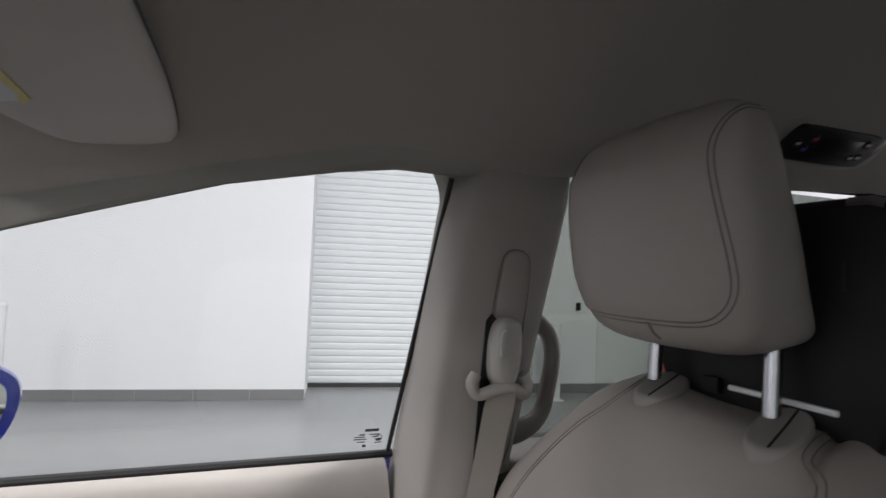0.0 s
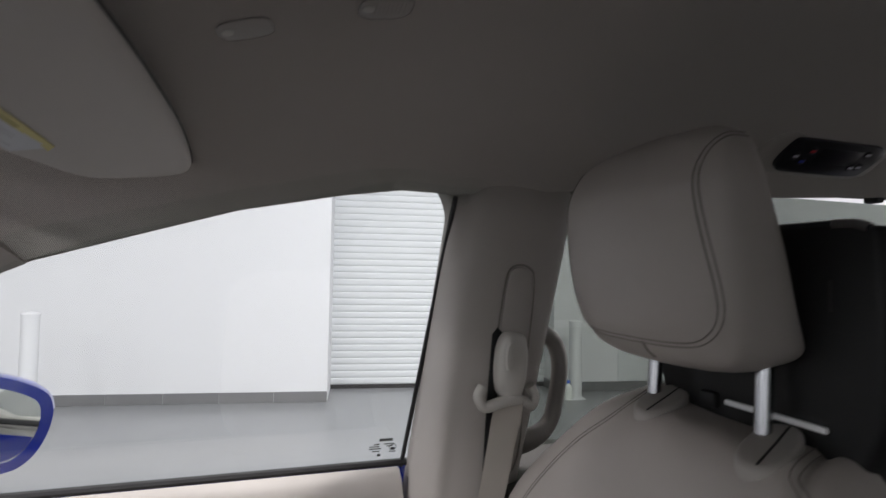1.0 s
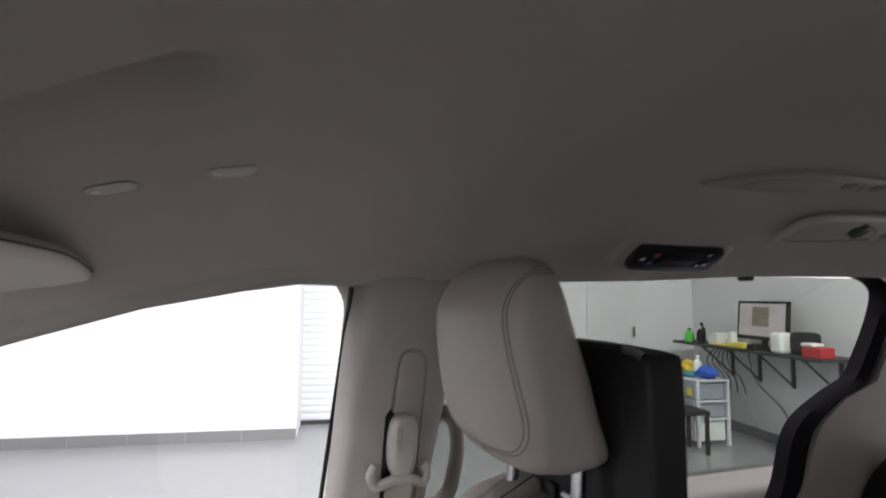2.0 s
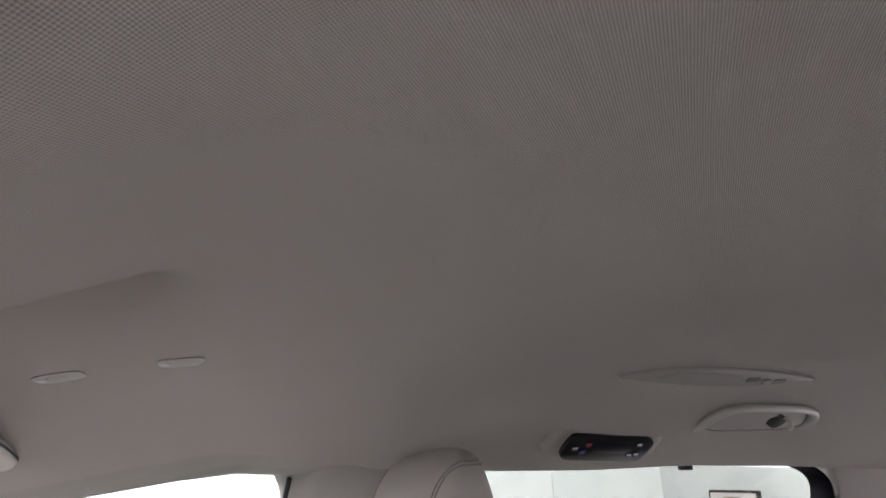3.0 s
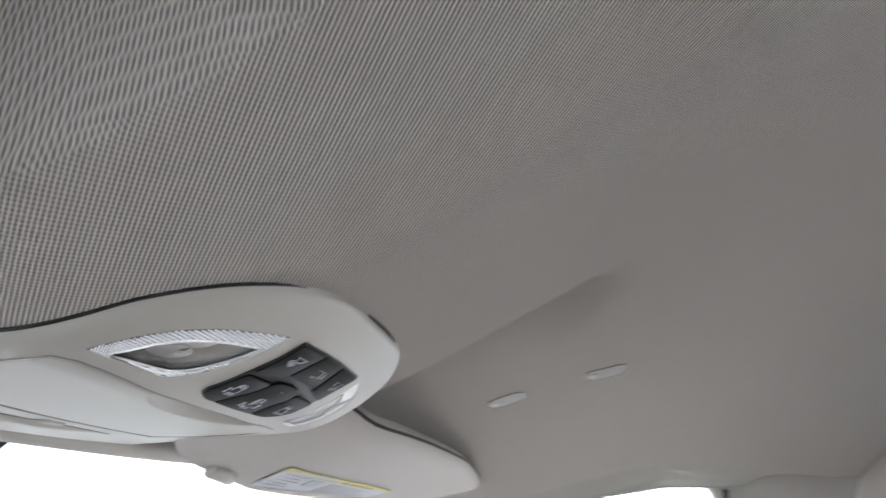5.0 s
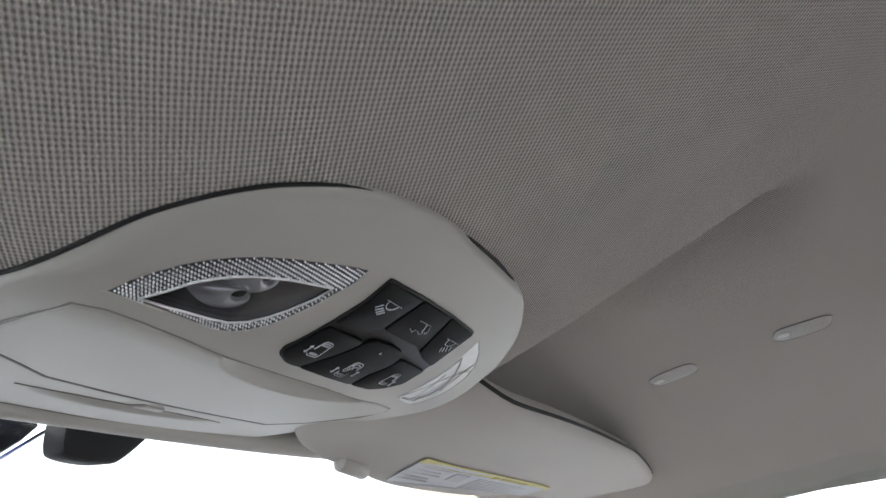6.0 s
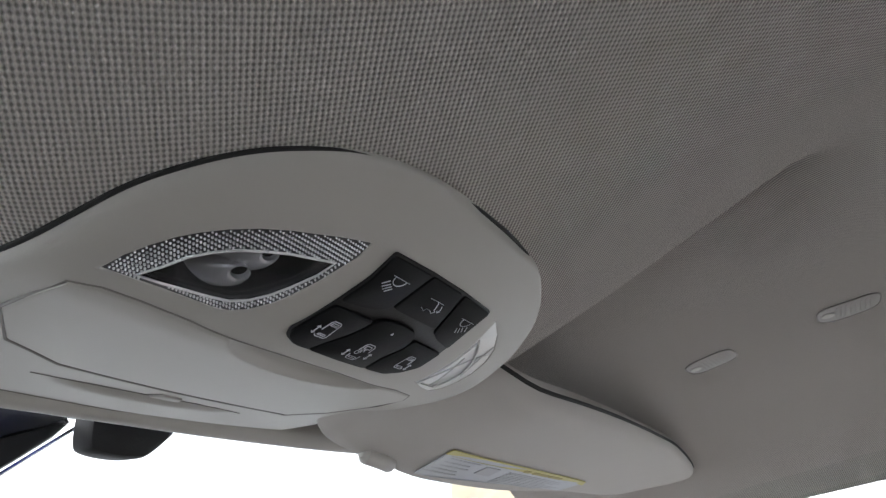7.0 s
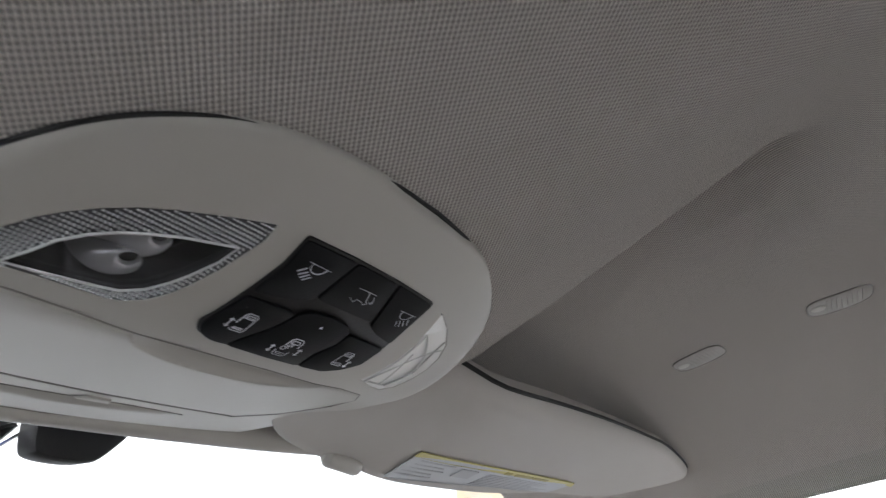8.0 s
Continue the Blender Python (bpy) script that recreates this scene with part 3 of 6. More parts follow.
LENS_OUT_R = [(-0.2246, 0.0584), (-0.2301, 0.0705), (-0.2379, 0.0820), (-0.2461, 0.0883), (-0.2540, 0.0905), (-0.2625, 0.0905), (-0.2717, 0.0888), (-0.2767, 0.0844), (-0.2754, 0.0758), (-0.2718, 0.0651), (-0.2544, 0.0668), (-0.2432, 0.0658), (-0.2317, 0.0613)][::-1]
LENS_IN_R = [(-0.2365, 0.0655), (-0.2409, 0.0723), (-0.2483, 0.0809), (-0.2574, 0.0859), (-0.2647, 0.0863), (-0.2735, 0.0835), (-0.2730, 0.0700), (-0.2544, 0.0690), (-0.2440, 0.0680)][::-1]

LID = [(-0.0866, -0.2812), (-0.079, -0.2783), (-0.0677, -0.2780), (-0.052, -0.2789), (-0.040, -0.2806), (-0.032, -0.2812), (-0.0095, -0.2812), (0.023, -0.2820), (0.050, -0.2846), (0.066, -0.2840), (0.082, -0.2866), (0.089, -0.2950), (0.090, -0.312), (0.082, -0.343), (0.068, -0.3598), (0.061, -0.3584), (0.026, -0.3552), (-0.0045, -0.3532), (-0.0306, -0.3512), (-0.054, -0.3492), (-0.0655, -0.3423), (-0.0764, -0.3366), (-0.0894, -0.311), (-0.0883, -0.2945)]


def rounded(loop, r):
    """An outline with its corners cut round over r metres."""
    pts = [Vector((*p, 0)) for p in loop]
    n = len(pts)
    out = []
    for k in range(n):
        a, b_, c = pts[k - 1], pts[k], pts[(k + 1) % n]
        p = b_ + (a - b_).normalized() * min(r, (a - b_).length * 0.4)
        q = b_ + (c - b_).normalized() * min(r, (c - b_).length * 0.4)
        out += [p, (p + 2 * b_ + q) / 4, q]
    return [(v.x, v.y) for v in out]


def nearest_on(p, loop):
    """The nearest place of a closed outline to p, and its distance."""
    best = (9.0, p)
    for (ax, ay), (bx, by) in zip(loop, loop[1:] + loop[:1]):
        dx, dy = bx - ax, by - ay
        k = min(1, max(0, ((p[0] - ax) * dx + (p[1] - ay) * dy) / (dx * dx + dy * dy + 1e-18)))
        q = (ax + dx * k, ay + dy * k)
        d = math.hypot(p[0] - q[0], p[1] - q[1])
        if d < best[0]:
            best = (d, q)
    return best


def inside(p, loop):
    hit = False
    for (ax, ay), (bx, by) in zip(loop, loop[1:] + loop[:1]):
        if (ay > p[1]) != (by > p[1]) and p[0] < (bx - ax) * (p[1] - ay) / (by - ay) + ax:
            hit = not hit
    return hit


console = thing("overhead_console", (-0.3, MID, 1.50), "grey plastic overhead console with map lights and buttons on the headliner", "overhead console")
bm = bmesh.new()
cx = [-0.1935 - 0.2325 * (k / 190) ** 1.3 for k in range(191)]
openings = (LENS_OUT, LENS_OUT_R, [(x, y) for y, x in LID])


def slot_edge(y):
    return -0.3662 - 2.6 * max(0, y - 0.002) ** 2 - 0.6 * min(0, y - 0.002) ** 2


def front_slot(y, x):
    """Shallow crescent recess in front of the lid."""
    u = (y + 0.003) / 0.046
    if abs(u) >= 1:
        return 0.0
    v = (slot_edge(y) - x) / (0.0150 * math.sqrt(1 - u * u) + 1e-4)
    return 0.0062 * (1 - u * u) * ease(0, 0.22, v) * (1 - v) ** 1.3 if 0 < v < 1 else 0.0


def face_at(x, y):
    """A place on the housing, with its turned-up edge and the recess before the lid."""
    s = (y - MID) / max(half_width(x, y - MID), 0.0005)
    lip = 0.010 * min(1, abs(s)) ** 36 + 0.006 * max(0, 1 - (-0.1935 - x) / 0.004) ** 2
    return con(y, x, lip + front_slot(y, x))


def clipped(cell, loop):
    """What is left of a small cell outside an outline, cut along the outline's nearest edge."""
    mid = (sum(p[0] for p in cell) / len(cell), sum(p[1] for p in cell) / len(cell))
    area = sum(a[0] * b_[1] - b_[0] * a[1] for a, b_ in zip(loop, loop[1:] + loop[:1]))
    best = min(zip(loop, loop[1:] + loop[:1]), key=lambda e: nearest_on(mid, [e[0], e[1]])[0])
    (ax, ay), (bx, by) = best
    sign = -1 if area > 0 else 1
    dist = [sign * ((bx - ax) * (p[1] - ay) - (by - ay) * (p[0] - ax)) for p in cell]
    out = []
    for k in range(len(cell)):
        p, q, dp, dq = cell[k], cell[(k + 1) % len(cell)], dist[k], dist[(k + 1) % len(cell)]
        if dp >= 0:
            out.append(p)
        if (dp > 0) != (dq > 0):
            f = dp / (dp - dq)
            out.append((p[0] + (q[0] - p[0]) * f, p[1] + (q[1] - p[1]) * f))
    return out


spots = [[(x, MID + s * max(half_width(x, s), 0.0005)) for s in linspace(-1, 1, 181)] for x in cx]
near = [(min(p[0] for p in o), max(p[0] for p in o), min(p[1] for p in o), max(p[1] for p in o)) for o in openings]
made = {}


def vert(p):
    k = (round(p[0], 6), round(p[1], 6))
    if k not in made:
        made[k] = bm.verts.new(face_at(*p))
    return made[k]


for i in range(190):
    for j in range(180):
        cell = [spots[i][j], spots[i + 1][j], spots[i + 1][j + 1], spots[i][j + 1]]
        for o, (x0, x1, y0, y1) in zip(openings, near):
            if cell and any(x0 - 0.002 < p[0] < x1 + 0.002 and y0 - 0.002 < p[1] < y1 + 0.002 for p in cell):
                state = [inside(p, o) for p in cell]
                if all(state):
                    cell = []
                elif any(state):
                    cell = clipped(cell, o)
        vs = list(dict.fromkeys(vert(p) for p in cell))
        if len(vs) > 2:
            bm.faces.new(vs)
bmesh.ops.remove_doubles(bm, verts=bm.verts, dist=1e-5)
housing = part("housing", bm, TRIM_SMOOTH, console, "satin grey plastic housing")
solid = housing.modifiers.new("thickness", "SOLIDIFY")
solid.thickness, solid.offset = 0.004, 1.0
# black tube for the contact shadow where the housing meets the cloth
def contact(x, s):
    """Where the housing's turned-up edge meets the cloth."""
    w = half_width(x, s)
    up = min(0.0095, max(0.0012, roof(x, MID + s * w * 0.985) - con_z(x, MID + s * w * 0.985)))
    return con(MID + s * w * (up / 0.010) ** (1 / 36), x - 0.0010, up - 0.0006)


gap = [contact(x, s) for s, run in ((-1, cx[::-1]), (1, cx)) for x in run]
part("edge_shadow", tube(gap[::2], 0.0008, 6), RUBBER, console, "black line for the contact shadow round the housing")


def ring_between(outer, inner, place, w0, w1, n=120):
    """A flat band between two closed outlines."""
    def even(loop):
        pts = [Vector((*p, 0)) for p in loop]
        pts.append(pts[0])
        acc = [0.0]
        for a, b in zip(pts, pts[1:]):
            acc.append(acc[-1] + (b - a).length)
        out = []
        for k in range(n):
            d = acc[-1] * k / n
            i = max(j for j in range(len(acc)) if acc[j] <= d + 1e-12)
            i = min(i, len(pts) - 2)
            f = (d - acc[i]) / max(acc[i + 1] - acc[i], 1e-9)
            out.append(pts[i].lerp(pts[i + 1], f))
        return out
    o, i_ = even(outer), even(inner)
    bm = bmesh.new()
    rows = []
    for p in o:
        # nearest way across the band
        q = min(i_, key=lambda r: (r - p).length)
        rows.append([bm.verts.new(place(p.y, p.x, w0)), bm.verts.new(place(q.y, q.x, w1))])
    for a, b in zip(rows, rows[1:] + rows[:1]):
        if (a[1].co - b[1].co).length < 1e-7:
            bm.faces.new((a[0], b[0], a[1]))
        else:
            bm.faces.new((a[0], b[0], b[1], a[1]))
    bmesh.ops.remove_doubles(bm, verts=bm.verts, dist=1e-6)
    return bm


def map_light(outer, inner, cones, prisms):
    """One map light: bowl with reflectors, clear cover, prism border."""
    cy, cx0 = sum(p[1] for p in inner) / len(inner), sum(p[0] for p in inner) / len(inner)
    light = part("map_light", slab(outer, lambda x, y, w: con(y, x, 0.015 + w), 0.003), LAMPBOWL, console, "clear map light with a prism border and two small reflectors")
    # sloping walls of the bowl
    bm = bmesh.new()
    top = [bm.verts.new(con(y, x, 0.0005)) for x, y in outer]
    deep = [bm.verts.new(con(cy + (y - cy) * 0.86, cx0 + (x - cx0) * 0.86, 0.0152)) for x, y in outer]
    for k in range(len(outer)):
        q = (k + 1) % len(outer)
        bm.faces.new((top[k], top[q], deep[q], deep[k]))
    # without prisms, bowl, cover and border are painted white for reflected glare
    part("bowl_wall", bm, LAMPBOWL if prisms else LITWHITE, light, "mirrored bowl")
    for rx, ry, r0 in cones:
        rings = []
        bm = bmesh.new()
        for d, r, off in ((0.0150, 1.35, -0.0150), (0.0125, 1.28, -0.0118), (0.0100, 1.18, -0.0085), (0.0075, 1.04, -0.0054), (0.0052, 0.84, -0.0026), (0.0040, 0.64, -0.0006), (0.0036, 0.50, 0.0004), (0.0040, 0.42, 0.0007), (0.0100, 0.34, 0.0004)):
            rings.append([bm.verts.new(con(ry + off * 0.2 + r0 * r * math.sin(a), rx + off + r0 * r * math.cos(a), d)) for a in (2 * math.pi * q / 28 for q in range(28))])
        for a, b in zip(rings, rings[1:]):
            for q in range(28):
                bm.faces.new((a[q], a[(q + 1) % 28], b[(q + 1) % 28], b[q]))
        part("reflector", bm, REFLECTOR, light, "bright silver reflector")
        part("bulb_hole", slab([(rx + 0.0006 + r0 * 0.38 * math.cos(a), ry + r0 * 0.38 * math.sin(a)) for a in (2 * math.pi * q / 16 for q in range(16))], lambda x, y, w: con(y, x, 0.0055 + w), 0.001), BLACK, light, "dark bulb opening", False)
    cover = part("cover", slab(inner, lambda x, y, w: con(y, x, 0.0012 + w), 0.001), LENS if prisms else LITWHITE, light, "clear plastic cover")
    cover.visible_shadow = False
    part("border", ring_between(outer, inner, con, 0.0002, 0.0010), PRISMBASE if prisms else LITWHITE, light, "dark prism border" if prisms else "border painted white for glare")
    part("rim", tube([con(y, x, 0.0004) for x, y in inner], 0.00045, 6, closed=True), REFLECTOR if prisms else LITWHITE, light, "bright rim")
    if not prisms:
        # moulded ribs behind the pale cover: one long arc and two cross ribs
        xs, ys = [p[0] for p in outer], [p[1] for p in outer]
        x0, x1, y0, y1 = min(xs), max(xs), min(ys), max(ys)
        for way in (((0.04, 0.30), (0.26, 0.36), (0.50, 0.52), (0.66, 0.74), (0.70, 0.96)), ((0.08, 0.62), (0.30, 0.52), (0.55, 0.40)), ((0.34, 0.86), (0.60, 0.72), (0.92, 0.60))):
            line = [(x0 + (x1 - x0) * u, y0 + (y1 - y0) * v) for u, v in way]
            track = [q for q in spline([Vector((a, b, 0)) for a, b in line], 8) if inside((q[0], q[1]), outer)]
            if len(track) > 2:
                part("rib", tube([con(q[1], q[0], 0.0002) for q in track], 0.00030, 6), KNURL, light, "grey moulded rib")
        return
    # prisms in rows over the border
    beads = bmesh.new()
    x = -0.272
    while x < -0.22:
        y = -0.090
        while y < -0.028:
            p = (x, y)
            if inside(p, outer) and not inside(p, inner) and nearest_on(p, outer)[0] > 0.0004 and nearest_on(p, inner)[0] > 0.0004:
                r = 0.00042
                base = [beads.verts.new(con(p[1] + r * math.cos(a), p[0] + r * math.sin(a), 0.0006)) for a in (math.pi / 6 + k * math.pi / 3 for k in range(6))]
                mid = [beads.verts.new(con(p[1] + r * 0.7 * math.cos(a), p[0] + r * 0.7 * math.sin(a), -0.0001)) for a in (math.pi / 6 + k * math.pi / 3 for k in range(6))]
                tip = beads.verts.new(con(p[1], p[0], -0.0004))
                for k in range(6):
                    beads.faces.new((base[k], base[(k + 1) % 6], mid[(k + 1) % 6], mid[k]))
                    beads.faces.new((mid[k], mid[(k + 1) % 6], tip))
            y += 0.00118
        x += 0.00142
    ob = part("prism_border", beads, BEAD, light, "rows of tiny clear prisms")
    ob["kind"] = "stuff"


map_light(LENS_OUT, LENS_IN, ((-0.2560, -0.0520, 0.0066), (-0.2460, -0.0498, 0.0056)), True)
map_light(LENS_OUT_R, LENS_IN_R, ((-0.2640, 0.0770, 0.0052),), False)

# button pad
PAD = [(-0.0210, -0.2211), (0.0002, -0.2200), (0.0217, -0.2200), (0.0468, -0.2214), (0.0510, -0.2486), (0.0507, -0.2600), (0.0454, -0.2671), (0.0386, -0.2714), (0.0191, -0.2718), (-0.0081, -0.2712), (-0.0146, -0.2710), (-0.0210, -0.2680), (-0.0233, -0.2637), (-0.0223, -0.2590), (-0.0203, -0.2459), (-0.0192, -0.2334)]
pad = part("button_pad", slab(rounded(PAD, 0.0012), lambda y, x, w: con(y, x, -0.0009 + w), 0.0026, 0.0003), BLACK, console, "black plastic button panel")


def key(outline, label):
    return part("button", slab(rounded(outline, 0.0014), lambda y, x, w: con(y, x, -0.0017 + w), 0.0012, 0.00035, 2), KEYPLASTIC, pad, label)


KEY_L = key([(-0.0205, -0.2220), (0.0003, -0.2209), (0.0003, -0.2320), (0.0004, -0.2392), (-0.0035, -0.2422), (-0.0110, -0.2440), (-0.0195, -0.2452), (-0.0184, -0.2334)], "reading light button with a pale lamp mark")
KEY_GATE = key([(0.0013, -0.2209), (0.0219, -0.2209), (0.0274, -0.2332), (0.0300, -0.2393), (0.0135, -0.2391), (0.0014, -0.2389)], "tailgate button with a pale car mark")
KEY_R = key([(0.0236, -0.2209), (0.0462, -0.2221), (0.0500, -0.2454), (0.0380, -0.2434), (0.0325, -0.2412), (0.0292, -0.2337)], "reading light button with a pale lamp mark")
KEY_SL = key([(-0.0194, -0.2476), (0.0008, -0.2472), (-0.0005, -0.2526), (-0.0028, -0.2576), (-0.0062, -0.2638), (-0.0083, -0.2703), (-0.0142, -0.2703), (-0.0204, -0.2674), (-0.0226, -0.2637), (-0.0216, -0.2590)], "sliding door button with a pale van mark")
KEY_OFF = key([(0.0021, -0.2470), (0.0057, -0.2446), (0.0149, -0.2435), (0.0234, -0.2443), (0.0272, -0.2468), (0.0280, -0.2529), (0.0243, -0.2610), (0.0249, -0.2710), (0.0100, -0.2711), (-0.0074, -0.2705), (-0.0050, -0.2638), (-0.0015, -0.2576), (0.0007, -0.2526)], "door lock-out button with pale van marks")
KEY_SR = key([(0.0289, -0.2481), (0.0503, -0.2490), (0.0500, -0.2600), (0.0449, -0.2664), (0.0382, -0.2706), (0.0261, -0.2710), (0.0256, -0.2612), (0.0284, -0.2543)], "sliding door button with a pale van mark")


def mark(strokes, at, size, parent, w=-0.00175, r=0.00022):
    """Printed lines on a button; strokes in units of size, x to the car's right and y to the rear."""
    bm = bmesh.new()
    for s in strokes:
        tube([con(at[0] + p[0] * size, at[1] + p[1] * size, w) for p in s], r, 5, bm, flat=0.5)
    part("mark", bm, ICON, parent, "pale printed mark", False)


def side_on(strokes, g):
    """Strokes mirrored where g is -1."""
    return [[(x * g, y) for x, y in st] for st in strokes]


def arrow(y0, x0, x1, h=0.9):
    """An upright arrow with two heads."""
    return [[(y0, x0), (y0, x1)], [(y0 - h, x0 + h), (y0, x0), (y0 + h, x0 + h)], [(y0 - h, x1 - h), (y0, x1), (y0 + h, x1 - h)]]


dome_arc = [(3.0 * math.cos(a), 1.4 - 3.0 * math.sin(a)) for a in linspace(0, math.pi, 14)]
lamp_strokes = [dome_arc, [(-4.6, 1.5), (4.6, 1.5)], [(-3.4, -0.8), (-5.3, -3.2)], [(-1.9, -1.9), (-4.0, -4.1)], [(-0.6, -2.5), (-2.6, -4.9)], [(0.7, -3.1), (-1.2, -5.4)]]
mark(lamp_strokes, (-0.0092, -0.2292), 0.001, KEY_L)
mark(side_on(lamp_strokes, -1), (0.0402, -0.2310), 0.00105, KEY_R)
gate = [[(-4.7, 2.7), (-0.3, 2.9), (1.0, 2.4), (2.2, 0.6), (3.0, -1.0)], [(-0.3, 2.9), (4.0, 2.8)], [(-4.1, -2.1), (-1.4, -3.1), (-1.0, -1.7), (1.6, -1.9), (3.2, -2.7), (4.3, -1.5), (3.0, -1.0)], [(4.2, 1.9), (5.5, 0.4), (5.5, -1.4)], [(4.5, -0.6), (5.5, -1.4), (6.3, -0.5)]]
mark(gate, (0.0150, -0.2310), 0.001, KEY_GATE)
window_mark = [[(-1.8, 2.2), (-1.4, 3.6), (1.2, 3.6), (1.5, 2.2), (-1.8, 2.2)], [(-1.4, 2.8), (1.2, 2.8)]]
van = [[(-2.9, -0.6), (-2.5, 3.6), (-1.8, 4.5), (1.3, 4.5), (2.1, 3.7), (2.5, -3.4), (1.9, -4.3), (-2.4, -4.4), (-3.1, -3.6)], [(-2.3, -3.3), (-1.8, -2.6), (1.3, -2.6), (1.3, -3.4), (-2.3, -3.3)]] + window_mark
mark(van + arrow(-4.8, -3.6, 0.7), (-0.0112, -0.2577), 0.001, KEY_SL)
mark(side_on(van + arrow(-4.8, -4.2, 0.0), -1), (0.0385, -0.2597), 0.00098, KEY_SR)
both = [[(-2.3, 0.8), (-2.1, 4.2), (-1.2, 5.2), (2.2, 5.2), (3.2, 4.2), (3.5, 0.8)], [(-3.4, -2.4), (-3.2, -4.6), (-2.4, -5.5), (1.4, -5.5), (2.3, -4.6), (2.5, -2.4)], [(-1.2, 2.4), (-0.9, 4.0), (1.9, 4.0), (2.3, 2.4), (-1.2, 2.4)], [(-2.3, -3.6), (1.3, -3.6), (1.2, -4.5), (-2.0, -4.5), (-2.3, -3.6)]] + arrow(-5.8, -4.6, -0.6) + arrow(5.6, -3.2, 0.8)
mark(both, (0.0122, -0.2620), 0.001, KEY_OFF)
mark([[(0, 0), (0.5, 0.8), (1, 0), (0, 0)]], (0.0140, -0.2492), 0.0010, KEY_OFF)


def lettering(text, at, size, parent, mat, basis):
    """Printed letters as flat curves."""
    cu = bpy.data.curves.new("lettering", "FONT")
    cu.body, cu.size, cu.extrude = text, size, 0.00005
    cu.align_x, cu.align_y = "CENTER", "CENTER"
    cu.materials.append(mat)
    ob = new("lettering", cu)
    ob.parent = parent
    m = Matrix.Translation(at - origin_of(parent)) @ basis.to_4x4()
    ob.matrix_basis = m
    return ob


# letters face down: right is the car's right, up is the car's rear
slope = math.atan(0.436)
face = Matrix(((0, math.cos(slope), math.sin(slope)), (1, 0, 0), (0, math.sin(slope), -math.cos(slope)))).to_3x3()
across = (face @ Vector((1, 0, 0))).normalized()
upward = (face @ Vector((0, 1, 0))).normalized()
tilted = Matrix((across * math.cos(radians(40)) + upward * math.sin(radians(40)), upward * math.cos(radians(40)) - across * math.sin(radians(40)), face @ Vector((0, 0, 1)))).transposed()
lettering("OFF", con(0.0113, -0.2617, -0.0019), 0.0030, KEY_OFF, ICON, tilted)

# sunglasses bin: lid with a finger scoop, and the slotted front edge
# dark joint and lid plate made of strips so that it follows the face
def strip_plate(loop, w, thick, shrink=0.0, scoop=None):
    """A plate that follows the console's face, cut to an outline in (y, x)."""
    bm = bmesh.new()
    ys = [p[0] for p in loop]
    n = 150
    rows = []
    for k in range(n + 1):
        y = min(ys) + shrink + (max(ys) - min(ys) - 2 * shrink) * (0.004 + 0.992 * k / n)
        cuts = []
        for (ay, ax), (by, bx) in zip(loop, loop[1:] + loop[:1]):
            if (ay > y) != (by > y):
                cuts.append(ax + (bx - ax) * (y - ay) / (by - ay))
        lo, hi = min(cuts) + shrink, max(cuts) - shrink
        row = []
        for q in linspace(0, 1, 91):
            x = lo + (hi - lo) * q
            edge = min(q, 1 - q) * (hi - lo)
            side_edge = min(y - min(ys), max(ys) - y)
            round_off = 0.0012 * max(0, 1 - min(edge, side_edge) / 0.0016) ** 2
            dent = scoop(y, x) if scoop else 0
            row.append(bm.verts.new(con(y, x, w + round_off + dent)))
        rows.append(row)
    for a, b in zip(rows, rows[1:]):
        for q in range(90):
            bm.faces.new((a[q], b[q], b[q + 1], a[q + 1]))
    return bm


def scoop(y, x):
    """The finger scoop along the rear edge of the lid."""
    u = (y - 0.011) / 0.044
    if abs(u) >= 1:
        return 0.0
    depth = (-0.2800 - 0.0012 * u - x) / (0.0185 * math.sqrt(1 - u * u) + 1e-4)
    return 0.0088 * (1 - u * u) ** 0.4 * (1 - depth ** 3) * min(1, 0.25 + depth / 0.16) if 0 <= depth < 1 else 0.0


part("lid_gap", tube([con(y, x, -0.0003 + 0.0006 * ease(-0.31, -0.29, x)) for y, x in LID], 0.0006, 6, closed=True), DARKTRIM, console, "dark joint round the bin lid")
part("bin_lid", strip_plate(LID, -0.0006, 0.001, 0.0, scoop), TRIM_SMOOTH, console, "satin grey lid with a finger scoop")
# latch in the recess before the lid
part("slot_catch", slab([(-0.0065, -0.3660), (-0.0035, -0.3606), (0.0070, -0.3618), (0.0085, -0.3664)], lambda y, x, w: con(y, x, -0.0011 + w), 0.002, 0.0005), TRIM_SMOOTH, console, "small latch")
# dark triangle painted in as the latch's shadow
part("catch_shadow", slab([(-0.0088, -0.3660), (-0.0045, -0.3612), (-0.0035, -0.3606), (-0.0062, -0.3660)], lambda y, x, w: con(y, x, -0.0003 + w), 0.001), DARKTRIM, console, "dark plate for the shadow beside the latch", False)
part("slot_line", tube([con(y, slot_edge(y), 0.0) for y in linspace(-0.054, 0.048, 60)], 0.00035, 6), DARKTRIM, console, "dark groove along the recess")
roll = [(-0.4195 - 0.008 * ease(-0.05, 0.08, y), y) for y in linspace(-0.13, 0.27, 41)]
part("front_roll", tube([(x, y, 1.4855 + 0.15 * max(0, abs(y - MID) - 0.10) ** 2) for x, y in roll], 0.0105, 14), TRIM_SMOOTH, console, "rounded front edge")
part("front_groove", tube([(x + 0.0175, y, con_z(x + 0.0175, y) + 0.0001) for x, y in roll if -0.11 < y < 0.11], 0.0005, 5), STITCH, console, "fine groove behind the front edge")

